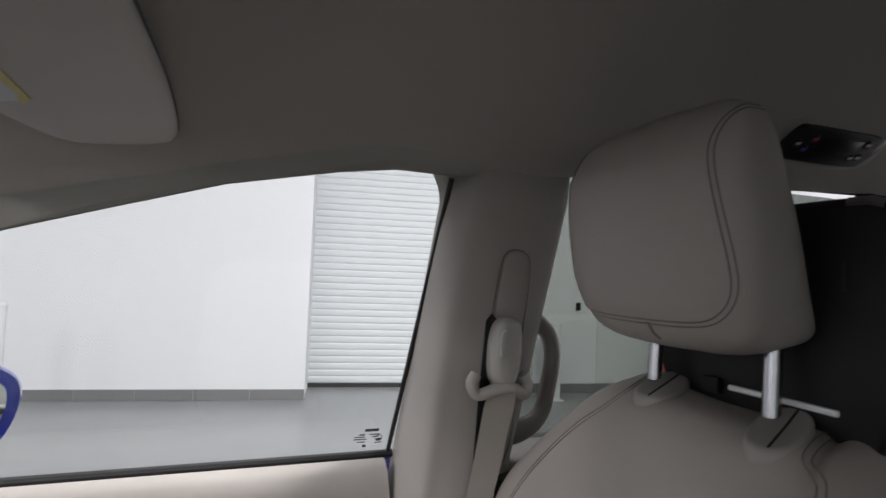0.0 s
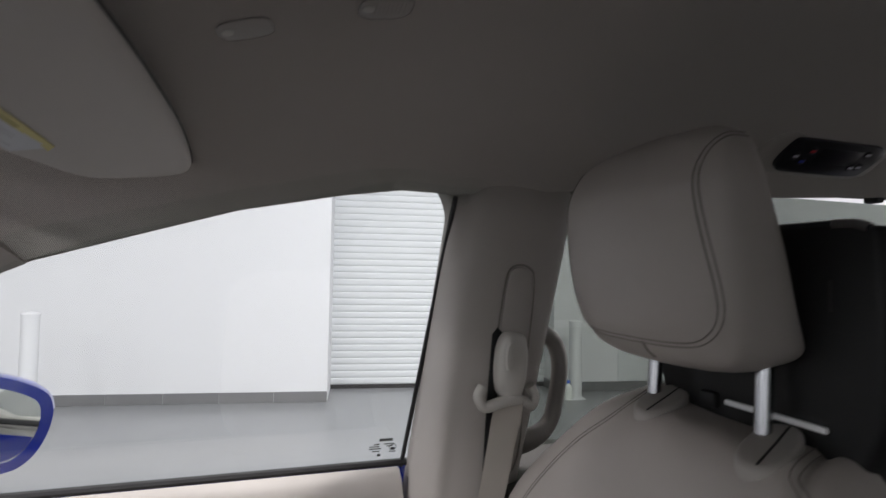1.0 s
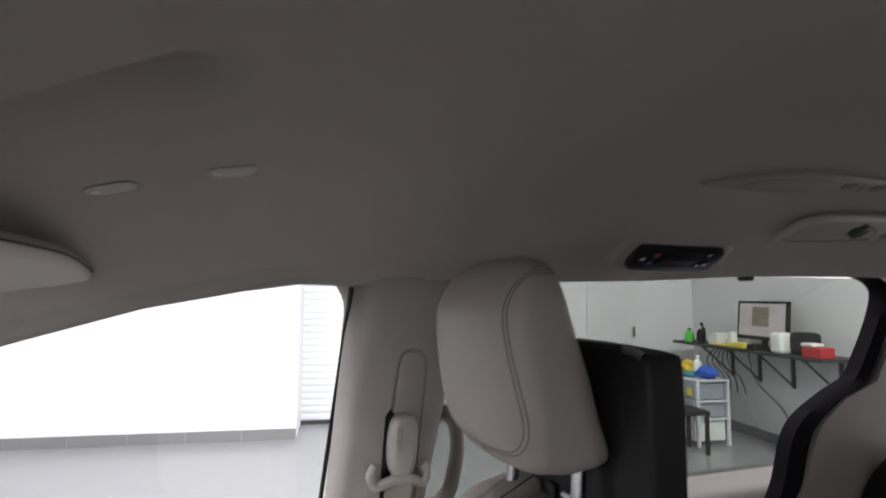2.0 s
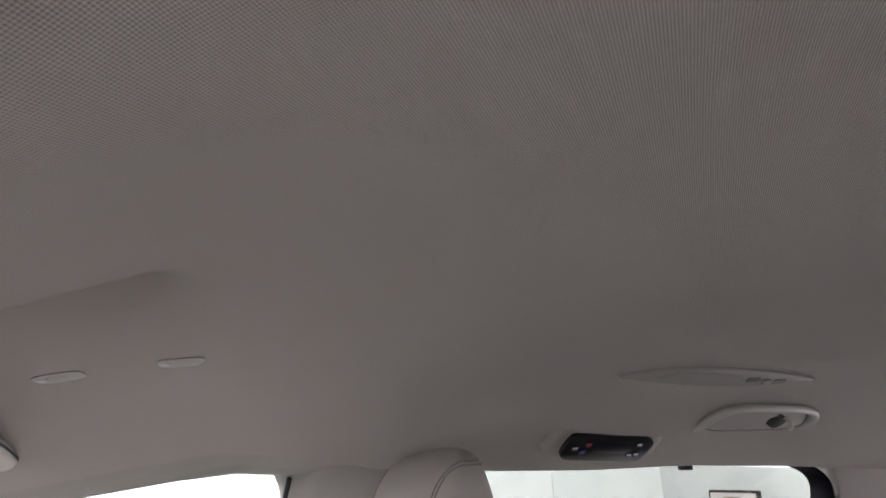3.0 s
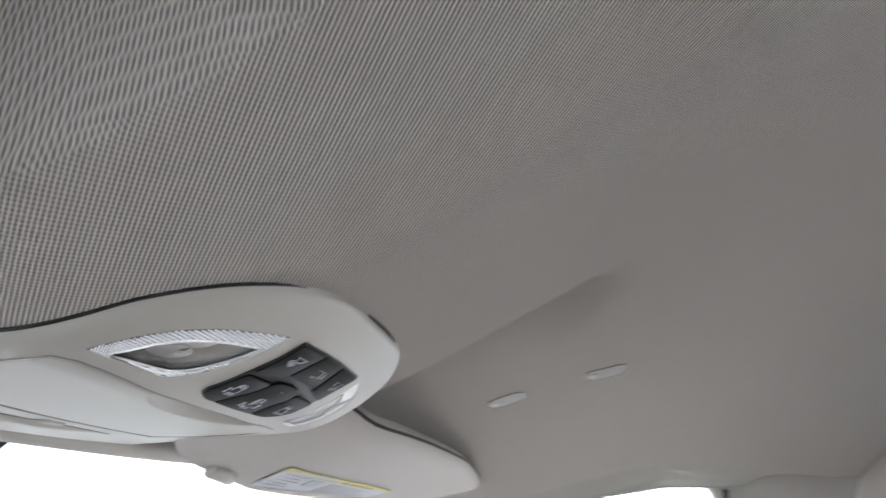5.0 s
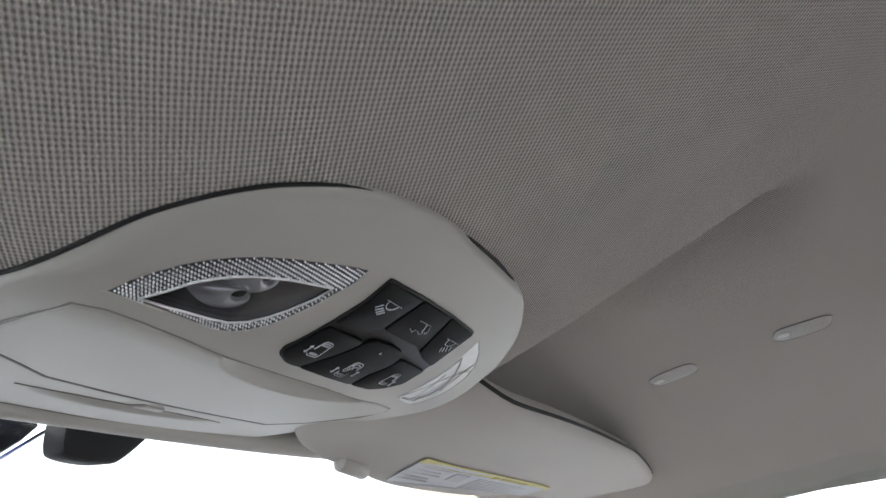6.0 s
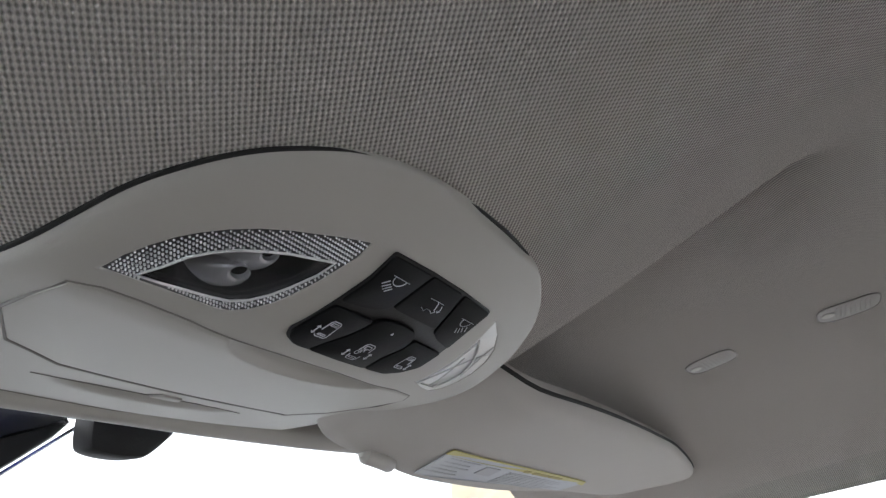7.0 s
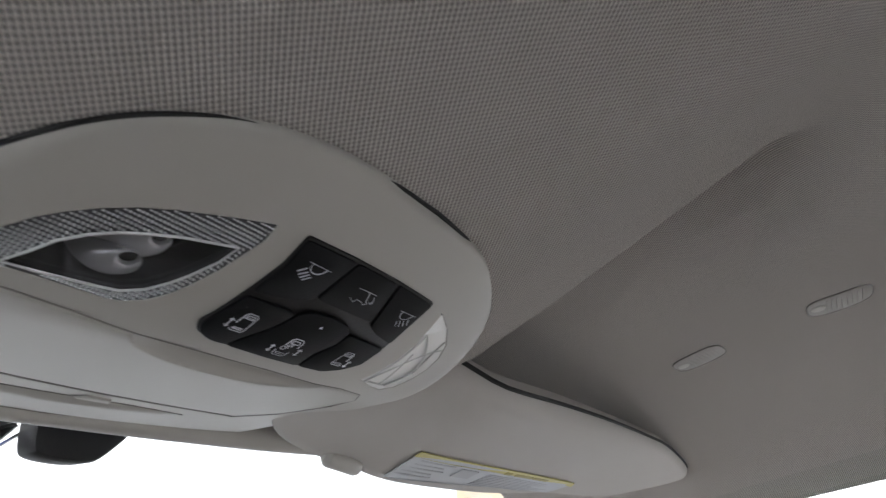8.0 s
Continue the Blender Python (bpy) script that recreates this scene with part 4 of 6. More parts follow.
# ---- sensor pod and inner mirror behind the windscreen header ----
pod = thing("sensor_pod", (-0.49, 0.055, 1.50), "black plastic sensor pod at the top of the windscreen", "sensor pod")
bm = slab(smooth_loop([(0.027, 1.500), (0.029, 1.472), (0.034, 1.4665), (0.060, 1.4645), (0.070, 1.4680), (0.090, 1.490)], 2), lambda y, z, w: (-0.475 - w, y, z), 0.02, 0.004)
part("shell", bm, BLACK, pod, "matt black shell")
part("foot", box((-0.520, 0.030, 1.490), (-0.478, 0.085, 1.520), 0.004), BLACK, pod, "black foot on the glass")
glass_mirror = thing("inner_mirror", (-0.56, -0.05, 1.47), "black framed inner mirror on the windscreen", "mirror")
bm = slab(smooth_loop([(-0.16, 1.505), (0.035, 1.495), (0.041, 1.487), (0.005, 1.455), (-0.04, 1.42), (-0.16, 1.415)], 1), lambda y, z, w: (-0.52 - w, y, z), 0.03, 0.006)
part("shell", bm, BLACK, glass_mirror, "black mirror housing")
part("arm", tube([(-0.54, -0.06, 1.49), (-0.545, -0.06, 1.52), (-0.55, -0.06, 1.54)], 0.012, 10), BLACK, glass_mirror, "black mounting arm")
part("bright_edge", tube([(-0.518, 0.041, 1.486), (-0.518, 0.005, 1.4545), (-0.518, -0.04, 1.4195)], 0.0012, 6), CHROME, glass_mirror, "bright glass edge")

# ---- sun visors ----
VIS = [(0.095, -0.273), (0.125, -0.2610), (0.175, -0.2490), (0.25, -0.2425), (0.35, -0.2385), (0.50, -0.2380), (0.60, -0.2395), (0.663, -0.2430), (0.692, -0.2520), (0.699, -0.268), (0.686, -0.302), (0.672, -0.335), (0.655, -0.352), (0.62, -0.366), (0.54, -0.385), (0.43, -0.400), (0.33, -0.397), (0.22, -0.387), (0.178, -0.378), (0.160, -0.377), (0.135, -0.381), (0.105, -0.373), (0.083, -0.350), (0.083, -0.29)]


def vis(y, x, w=0.0):
    """The visor's lower face."""
    return Vector((x, y, 1.4890 + 0.20 * (x + 0.237) + 0.008 * ease(0.25, 0.09, y) * ease(-0.30, -0.36, x) + 0.008 * ease(0.20, 0.09, y) + 0.010 * ease(0.17, 0.11, y) * ease(-0.34, -0.28, x) - 0.5 * max(0, -0.30 - x) ** 2 - 0.016 * ease(0.5, 0.72, y))) + Vector((0, 0, w))


def fine(quad, steps=12):
    """A four-cornered outline with points along its two long edges, so that it bends with the pad."""
    a, b, c, d = quad
    go = [(a[0] + (b[0] - a[0]) * k / steps, a[1] + (b[1] - a[1]) * k / steps) for k in range(steps + 1)]
    back = [(c[0] + (d[0] - c[0]) * k / steps, c[1] + (d[1] - c[1]) * k / steps) for k in range(steps + 1)]
    return go + back


def visor(side):
    root = thing("sun_visor", (-0.32, 0.4 * side, 1.49), "grey vinyl sun visor with a warning label, folded up" if side > 0 else "grey vinyl sun visor folded up against the headliner", "sun visor", "sun visors")
    bm = bmesh.new()
    shape = VIS if side > 0 else [(0.19 + (y - 0.085) * 0.82, x) for y, x in VIS]
    loop = smooth_loop(shape, 2)
    cy = sum(p[0] for p in loop) / len(loop)
    cx_ = sum(p[1] for p in loop) / len(loop)
    layers = []
    for inset, w in ((0.016, 0.021), (0.010, 0.0205), (0.0055, 0.017), (0.004, 0.0120), (0.0, 0.0085), (0.0, 0.007), (0.0025, 0.003), (0.008, 0.0006), (0.02, 0.0)):
        ring = []
        for y, x in loop:
            d = Vector((y - cy, (x - cx_) * 3.0))
            d.normalize()
            ring.append(bm.verts.new(vis(y - d.x * inset, x - d.y * inset * 0.8, w)))
        layers.append(ring)
    # the lower face, in rings towards its middle
    rim = [(v.co.y, v.co.x) for v in layers[-1]]
    for f in (0.85, 0.7, 0.55, 0.4, 0.25, 0.1):
        layers.append([bm.verts.new(vis(cy + (y - cy) * f, cx_ + (x - cx_) * f)) for y, x in rim])
    for a, b in zip(layers, layers[1:]):
        for k in range(len(a)):
            q = (k + 1) % len(a)
            bm.faces.new((a[k], a[q], b[q], b[k]))
    bm.faces.new(layers[0][::-1])
    bm.faces.new(layers[-1])
    part("pad", mirrored(bm, side), VISOR, root, "soft grey vinyl pad")
    # seam thickened in black to stand for the shadow between pad and headliner
    part("edge_seam_shadow", mirrored(tube([vis(y, x, 0.0100) for y, x in loop], 0.0016, 5, closed=True), side), RUBBER, root, "welded edge seam, blackened for the shadow gap above it")
    knob = tube(spline([vis(0.150, -0.372, 0.000), vis(0.168, -0.369, -0.001), vis(0.183, -0.373, 0.001)], 4), [0.003] + [0.0062] * 7 + [0.003], 10)
    part("pivot_clip", mirrored(knob, side), TRIM_SMOOTH, root, "grey plastic clip")
    if side > 0:
        def strip(name, y0, y1, x0, x1, wide, mat, w, label=""):
            """A printed strip on the visor, from (y0, x0) to (y1, x1)."""
            part(name, slab(fine([(y0, x0), (y1, x1), (y1, x1 - wide), (y0, x0 - wide)]), lambda y, x, q: vis(y, x, w + q), 0.0006), mat, root, label, False)

        part("label_paper", slab(fine([(0.197, -0.3290), (0.530, -0.3480), (0.522, -0.3765), (0.214, -0.3730)]), lambda y, x, w: vis(y, x, -0.0012 + w), 0.0008), LABELW, root, "pale warning label", False)
        part("label_band", slab(fine([(0.195, -0.3270), (0.528, -0.3440), (0.538, -0.3525), (0.198, -0.3350)]), lambda y, x, w: vis(y, x, -0.0016 + w), 0.0008), LABELY, root, "yellow band of the label", False)
        part("label_mark", slab([(0.275, -0.343), (0.305, -0.345), (0.310, -0.360), (0.280, -0.358)], lambda y, x, w: vis(y, x, -0.0017 + w), 0.0006), LABELG, root, "dark sign on the label", False)
        # heading on the yellow band: two words that cannot be read
        strip("heading", 0.345, 0.358, -0.3385, -0.3391, 0.0040, LABELO, -0.0021)
        strip("heading", 0.368, 0.410, -0.3397, -0.3418, 0.0040, LABELO, -0.0021)
        strip("heading", 0.414, 0.452, -0.3420, -0.3440, 0.0040, LABELO, -0.0021)
        for k in range(8):
            x0 = -0.3480 - 0.0031 * k
            long = 0.505 - 0.018 * ((k * 5) % 4)
            strip("print_line", 0.330, long, x0, x0 - 0.0090 * (long - 0.33) / 0.17, 0.0013, LABELG, -0.0016)
        strip("print_line", 0.515, 0.5185, -0.3500, -0.3740, 0.0010, LABELG, -0.0016)
        for k in range(5):
            x0 = -0.3385 - 0.0060 * k
            strip("print_line", 0.212, 0.262 - 0.008 * (k % 2), x0, x0 - 0.0025, 0.0014, LABELG, -0.0016)


visor(1)
visor(-1)


# ---- fittings on the headliner ----
def on_roof(x, y, w=0.0):
    """A place on the headliner, w metres below it."""
    e = 0.003
    n = Vector((-(roof(x + e, y) - roof(x - e, y)) / (2 * e), -(roof(x, y + e) - roof(x, y - e)) / (2 * e), 1)).normalized()
    return Vector((x, y, roof(x, y))) - n * w


def pill(cx0, cy0, length, width, turn, n=20):
    pts = []
    for k in range(n):
        a = 2 * math.pi * k / n
        u = (length / 2 - width / 2) * (1 if math.cos(a) >= 0 else -1) + width / 2 * math.cos(a)
        v = width / 2 * math.sin(a)
        pts.append((cx0 + u * math.cos(turn) - v * math.sin(turn), cy0 + u * math.sin(turn) + v * math.cos(turn)))
    return pts


def plug(cx0, cy0, turn):
    root = thing("mounting_plug", on_roof(cx0, cy0), "oval grey plastic plug set into the headliner", "plug", "headliner plugs")

    def at(u, v):
        return (cx0 + u * math.cos(turn) - v * math.sin(turn), cy0 + u * math.sin(turn) + v * math.cos(turn))

    loop = [at(0.0225 * math.copysign(abs(math.cos(a)) ** 0.6, math.cos(a)), 0.0155 * math.copysign(abs(math.sin(a)) ** 0.6, math.sin(a))) for a in (2 * math.pi * k / 28 for k in range(28))]
    part("cap", slab(loop, lambda x, y, w: on_roof(x, y, 0.0010 - w), 0.006, 0.0010), LAMPTRIM, root, "oval cap")
    for k in range(8):
        u = -0.009 + 0.0035 * k
        part("rib", tube([on_roof(*at(u, v), 0.0010) for v in (-0.010, 0.010)], 0.0004, 5), LAMPTRIM, root)
    part("snap", slab(pill(*at(-0.0150, 0), 0.0100, 0.0100, turn, 14), lambda x, y, w: on_roof(x, y, 0.0016 - w), 0.001, 0.0004), TRIM_SMOOTH, root, "pale round snap")
    part("edge", tube([on_roof(x, y, 0.0005) for x, y in loop], 0.0007, 6, closed=True), DARKTRIM, root, "shadow gap round the cap")


plug(-0.1738, 0.4190, radians(-13))
plug(-0.0615, 0.3780, radians(0))

# rear climate panel


def ac(x, v, w=0.0):
    """The climate panel's own face: v metres up its slope from the outer edge, w metres out of it."""
    return Vector((x, 0.476 - 0.79 * v - 0.61 * w, 1.503 + 0.61 * v - 0.79 * w))


climate = thing("climate_panel", ac(0.55, 0.02), "black rear climate control panel in the headliner", "control panel")
AC = [(0.474, -0.008), (0.466, 0.004), (0.470, 0.036), (0.478, 0.045), (0.600, 0.045), (0.622, 0.042), (0.630, 0.030), (0.623, 0.000), (0.614, -0.009), (0.490, -0.010)]
surround = [(0.440, -0.022), (0.444, 0.040), (0.462, 0.057), (0.500, 0.060), (0.62, 0.060), (0.650, 0.052), (0.655, 0.010), (0.648, -0.024), (0.55, -0.026)]
part("bezel", slab(smooth_loop(surround, 2), lambda x, v, w: ac(x, v, -w), 0.05, 0.012, 4), TRIM, climate, "grey surround moulded out of the headliner")
part("face_plate", slab(smooth_loop(AC, 2), lambda x, v, w: ac(x, v, 0.0065 - w), 0.008, 0.0015), GLOSSBLACK, climate, "gloss black face")
part("display", slab([(0.520, 0.010), (0.590, 0.010), (0.590, 0.034), (0.520, 0.034)], lambda x, v, w: ac(x, v, 0.0072 - w), 0.0006, 0.0002), GLOSSBLACK, climate, "dark display")
for (bx, by), mat_ in (((0.506, 0.028), RED), ((0.502, 0.011), BLUEP), ((0.486, 0.018), ICON), ((0.600, 0.031), ICON), ((0.604, 0.010), ICON), ((0.592, 0.008), ICON)):
    part("button", slab(smooth_loop([(bx - 0.006, by - 0.006), (bx + 0.006, by - 0.006), (bx + 0.006, by + 0.006), (bx - 0.006, by + 0.006)], 1), lambda x, v, w: ac(x, v, 0.0075 - w), 0.001, 0.0004), GLOSSBLACK, climate, "black button")
    part("button_mark", slab([(bx - 0.004, by + 0.0016), (bx + 0.004, by + 0.0022), (bx + 0.004, by - 0.0016), (bx - 0.004, by - 0.0022)], lambda x, v, w: ac(x, v, 0.0078 - w), 0.0003), mat_, climate, "printed mark", False)

# rear reading lamp: long boat-shaped housing
dome = thing("reading_lamp", on_roof(0.68, 0.333), "long pale boat-shaped reading lamp in the headliner", "reading lamp")
boat = [(0.478, 0.345), (0.490, 0.340), (0.535, 0.325), (0.60, 0.312), (0.66, 0.309), (0.74, 0.310), (0.80, 0.313), (0.872, 0.318), (0.80, 0.333), (0.75, 0.339), (0.69, 0.344), (0.62, 0.347), (0.56, 0.347)]
part("housing", slab(smooth_loop(boat, 2), lambda x, y, w: on_roof(x, y, 0.006 - w), 0.010, 0.003, 3), LAMPTRIM, dome, "pale grey plastic housing")
cover = part("lens", slab(smooth_loop([(0.535, 0.339), (0.57, 0.324), (0.65, 0.317), (0.70, 0.319), (0.69, 0.336), (0.60, 0.341)], 2), lambda x, y, w: on_roof(x, y, 0.0070 - w), 0.001, 0.0004), LAMPTRIM, dome, "frosted lens")
for lx in (0.722, 0.777):
    part("spot_lamp", slab(pill(lx, 0.326, 0.026, 0.010, radians(-8)), lambda x, y, w: on_roof(x, y, 0.0072 - w), 0.0016, 0.0005), STITCH, dome, "dark swivelling spot")
part("switch", slab(pill(0.750, 0.328, 0.016, 0.012, 0), lambda x, y, w: on_roof(x, y, 0.0090 - w), 0.003, 0.0008), LAMPTRIM, dome, "small pale switch")

# grab handle with coat hook
grab = thing("grab_handle", on_roof(0.83, 0.405), "grey folding grab handle with a coat hook", "grab handle")
gp = spline([on_roof(0.712, 0.440, -0.004), on_roof(0.712, 0.420, 0.003), on_roof(0.718, 0.402, 0.006), on_roof(0.732, 0.390, 0.008), on_roof(0.765, 0.383, 0.009), on_roof(0.83, 0.381, 0.010), on_roof(0.895, 0.382, 0.009), on_roof(0.935, 0.390, 0.008), on_roof(0.958, 0.406, 0.006), on_roof(0.968, 0.426, 0.002), on_roof(0.970, 0.440, -0.004)], 6)
part("grip", tube(gp, 0.0070, 12, flat=0.85), TRIM_SMOOTH, grab, "arched grip")
well = smooth_loop([(0.722, 0.440), (0.728, 0.408), (0.75, 0.394), (0.83, 0.389), (0.90, 0.390), (0.945, 0.402), (0.96, 0.438), (0.84, 0.446)], 2)
part("recess_plate", slab(well, lambda x, y, w: on_roof(x, y, 0.0012 - w), 0.004, 0.001), TRIM, grab, "shallow backing plate")
part("finger_gap", tube([on_roof(x, y, 0.0010) for x, y in well], 0.0016, 6, closed=True), DARKTRIM, grab, "dark gap behind the grip")
part("coat_hook", tube(spline([on_roof(0.893, 0.412, 0.0), on_roof(0.893, 0.408, 0.010), on_roof(0.900, 0.416, 0.016), on_roof(0.908, 0.424, 0.013)], 5), 0.0040, 8), TRIM_SMOOTH, grab, "small plastic hook")
part("hook_pocket", slab(pill(0.882, 0.420, 0.050, 0.028, 0.35), lambda x, y, w: on_roof(x, y, 0.0022 - w), 0.001, 0.0002), BLACK, grab, "dark pocket behind the hook")

# small black bumper at the head of the sliding door
stop = thing("door_bumper", (0.86, 0.618, 1.49), "small black rubber door bumper", "bumper")
part("stop", box((0.850, 0.606, 1.486), (0.870, 0.630, 1.502), 0.004, 3), RUBBER, stop)


# ---- front passenger seat ----
from mathutils.bvhtree import BVHTree


def sgn_pow(v, p):
    return math.copysign(abs(v) ** p, v)


class Cushion:
    """A padded block: rounded cross-sections stacked along z."""

    def __init__(self, zc, hz, nz, cx, hx, cy, hy, nxy, top=None):
        self.zc, self.hz, self.nz, self.cx, self.hx, self.cy, self.hy, self.nxy = zc, hz, nz, cx, hx, cy, hy, nxy
        self.top = top  # height and roundness of the upper half, where they differ

    def at(self, u, v, out=0.0):
        """u: degrees round from the front (-x) towards the right; v: -90 (bottom) to 90 (top)."""
        p = self.raw(u, v)
        if out:
            e = 0.5
            a = self.raw(u + e, v) - self.raw(u - e, v)
            b = self.raw(u, min(v + e, 89.9)) - self.raw(u, max(v - e, -89.9))
            n = b.cross(a)
            if n.length > 1e-12:
                n.normalize()
                if n.dot(p - Vector((self.cx(p.z), self.cy(p.z), p.z))) < 0:
                    n = -n
                p = p + n * out
        return p

    def raw(self, u, v):
        ru, rv = radians(u), radians(v)
        high = self.top if v > 0 and self.top else (self.hz, self.nz)
        z = self.zc + high[0] * sgn_pow(math.sin(rv), 2 / high[1])
        r = abs(math.cos(rv)) ** (2 / high[1])
        x = self.cx(z) - r * self.hx(z) * sgn_pow(math.cos(ru), 2 / self.nxy)
        y = self.cy(z) + r * self.hy(z) * sgn_pow(math.sin(ru), 2 / self.nxy)
        return Vector((x, y, z))

    def mesh(self, nu=72, nv=48):
        bm = bmesh.new()
        vs = [-90 + 180 * k / nv for k in range(1, nv)]
        rings = [[bm.verts.new(self.raw(360 * k / nu, v)) for k in range(nu)] for v in vs]
        for a, b in zip(rings, rings[1:]):
            for k in range(nu):
                bm.faces.new((a[k], a[(k + 1) % nu], b[(k + 1) % nu], b[k]))
        lo, hi = bm.verts.new(self.raw(0, -89.99)), bm.verts.new(self.raw(0, 89.99))
        for k in range(nu):
            bm.faces.new((lo, rings[0][(k + 1) % nu], rings[0][k]))
            bm.faces.new((hi, rings[-1][k], rings[-1][(k + 1) % nu]))
        return bm


class Headrest(Cushion):
    """A padded block with its own outline from the side (front and rear x) and from the front (half width), row by row of z."""

    ROWS = [(1.2620, 0.235, 0.260, 0.050), (1.2660, 0.221, 0.270, 0.076), (1.2720, 0.211, 0.281, 0.094), (1.2800, 0.202, 0.294, 0.106), (1.2890, 0.195, 0.314, 0.1135), (1.2970, 0.189, 0.322, 0.118), (1.3060, 0.185, 0.3195, 0.1215),
            (1.332, 0.178, 0.304, 0.126), (1.38, 0.172, 0.287, 0.128), (1.427, 0.170, 0.270, 0.1265), (1.448, 0.175, 0.263, 0.1245), (1.465, 0.184, 0.257, 0.120), (1.478, 0.194, 0.252, 0.113), (1.487, 0.204, 0.248, 0.102), (1.494, 0.215, 0.243, 0.084), (1.498, 0.224, 0.239, 0.056), (1.4995, 0.229, 0.236, 0.03)]

    def __init__(self, y_mid, nxy):
        rows = spline([Vector((z, a, b)) for z, a, b, _ in self.ROWS], 4)
        wide = spline([Vector((z, h, 0)) for z, _, _, h in self.ROWS], 4)
        self.table = [(r.x, r.y, r.z, w.y) for r, w in zip(rows, wide)]
        lo, hi = self.ROWS[0][0], self.ROWS[-1][0]
        self.zc, self.hz, self.nxy, self.y_mid = (lo + hi) / 2, (hi - lo) / 2, nxy, y_mid
        self.cx = lambda z: sum(lerp(self.table, z)[:2]) / 2 + 0.014
        self.cy = lambda z: y_mid

    def raw(self, u, v):
        ru = radians(u)
        z = self.zc + self.hz * math.sin(radians(v))
        front, rear, half = lerp(self.table, z)
        front, rear = front + 0.014, rear + 0.016
        end = 0.02 if abs(v) > 89.5 else 1.0
        x = (front + rear) / 2 - end * (rear - front) / 2 * sgn_pow(math.cos(ru), 2 / self.nxy)
        # the front pad is crowned from side to side
        y = self.y_mid + end * half * sgn_pow(math.sin(ru), 2 / self.nxy)
        crown = 0.010 * ((y - self.y_mid) / max(half, 0.01)) ** 2 * max(0, math.cos(ru))
        z -= 0.012 * ease(0.25, 0.325, x) * ease(1.37, 1.29, z)
        return Vector((x + crown, y, z))


def uv_near(body, target):
    """The (u, v) of the place on a cushion nearest to a point, searched from coarse to fine."""
    target = Vector(target)
    u0, v0, span_u, span_v = 0.0, 0.0, 180.0, 88.0
    for _ in range(7):
        best = min(((body.raw(u0 + span_u * i / 8, max(-89, min(89, v0 + span_v * j / 8))) - target).length, i, j) for i in range(-8, 9) for j in range(-8, 9))
        u0, v0 = u0 + span_u * best[1] / 8, max(-89, min(89, v0 + span_v * best[2] / 8))
        span_u, span_v = span_u * 0.3, span_v * 0.3
    return (u0, v0)


def seam(body, path, parent, name="seam", twin=0.0026, r=0.0008):
    """A double-stitched seam: two fine sunk lines of thread along the joint."""
    if len(path[0]) == 3:
        mid = [Vector((*uv_near(body, q), 0)) for q in spline(path, 5)]
    else:
        mid = spline([(*p, 0) for p in path], 8)
    pts = [body.at(p.x, p.y, 0.0003) for p in mid]
    for _ in range(2):
        pts = [pts[0]] + [(a + 2 * b + c) / 4 for a, b, c in zip(pts, pts[1:], pts[2:])] + [pts[-1]]
    n = len(mid)
    lines = bmesh.new()
    for s in (-1, 1):
        line = []
        for i in range(n):
            a, b = pts[max(i - 1, 0)], pts[min(i + 1, n - 1)]
            d = (b - a).normalized()
            up = (body.at(mid[i].x, mid[i].y, 0.002) - body.at(mid[i].x, mid[i].y, 0.0)).normalized()
            line.append(pts[i] + d.cross(up).normalized() * twin * s)
        tube(line, r, 5, lines)
    part(name, lines, STITCH, parent, "double-stitched seam")


SEAT_Y = 0.415
seat = thing("front_seat", (0.2, SEAT_Y, 0.36), "grey leather front passenger seat with piped seams", "car seat")


class Backrest(Cushion):
    """The backrest: its inboard bolster stands proud behind a sunk seam that runs over the shoulder."""

    def raw(self, u, v):
        p = super().raw(u, v)
        line = lerp(PIPE, p.x)[0]
        high = ease(0.95, 1.12, p.z)
        p.z += 0.012 * ease(line + 0.004, line - 0.03, p.y) * high
        p.z -= 0.005 * math.exp(-((p.y - line) / 0.006) ** 2) * high
        p.z += 0.015 * math.exp(-((p.y - 0.515) / 0.06) ** 2) * ease(0.25, 0.34, p.x) * high
        p.z -= 0.008 * math.exp(-(((p.y - 0.40) / 0.12) ** 4)) * high
        return p


PIPE = [(0.10, 0.205), (0.16, 0.219), (0.205, 0.241), (0.24, 0.260), (0.285, 0.279), (0.34, 0.298), (0.40, 0.305)]
back = Backrest(0.81, 0.383, 6.0, lambda z: 0.300 + (z - 1.2) * 0.32, lambda z: 0.078 + 0.03 * max(0, 1.1 - z), lambda z: SEAT_Y + 0.012 - 0.022 * ease(1.0, 1.2, z),
                lambda z: 0.264 - 0.074 * ease(1.02, 1.2, z), 4.0, (0.402, 5.0))
back_mesh = back.mesh(192, 120)
back_tree = BVHTree.FromBMesh(back_mesh)
part("backrest", back_mesh, LEATHER, seat, "grey grained leather backrest")
seam(back, [(0.335, 0.520, 1.212), (0.300, 0.503, 1.208), (0.262, 0.490, 1.200), (0.238, 0.500, 1.182), (0.224, 0.532, 1.150), (0.206, 0.572, 1.10), (0.19, 0.602, 1.05), (0.18, 0.620, 0.98)], seat, "outer_piping")
seam(back, [(0.350, 0.301, 1.212), (0.320, 0.292, 1.212), (0.285, 0.279, 1.208), (0.250, 0.264, 1.200), (0.226, 0.251, 1.182), (0.208, 0.243, 1.15), (0.195, 0.236, 1.10), (0.185, 0.232, 1.04)], seat, "inner_piping", 0.0034)
base = Cushion(0.52, 0.10, 4.0, lambda z: 0.0, lambda z: 0.27, lambda z: SEAT_Y, lambda z: 0.26, 5.0)
part("seat_cushion", base.mesh(), LEATHER, seat, "grey leather seat cushion")
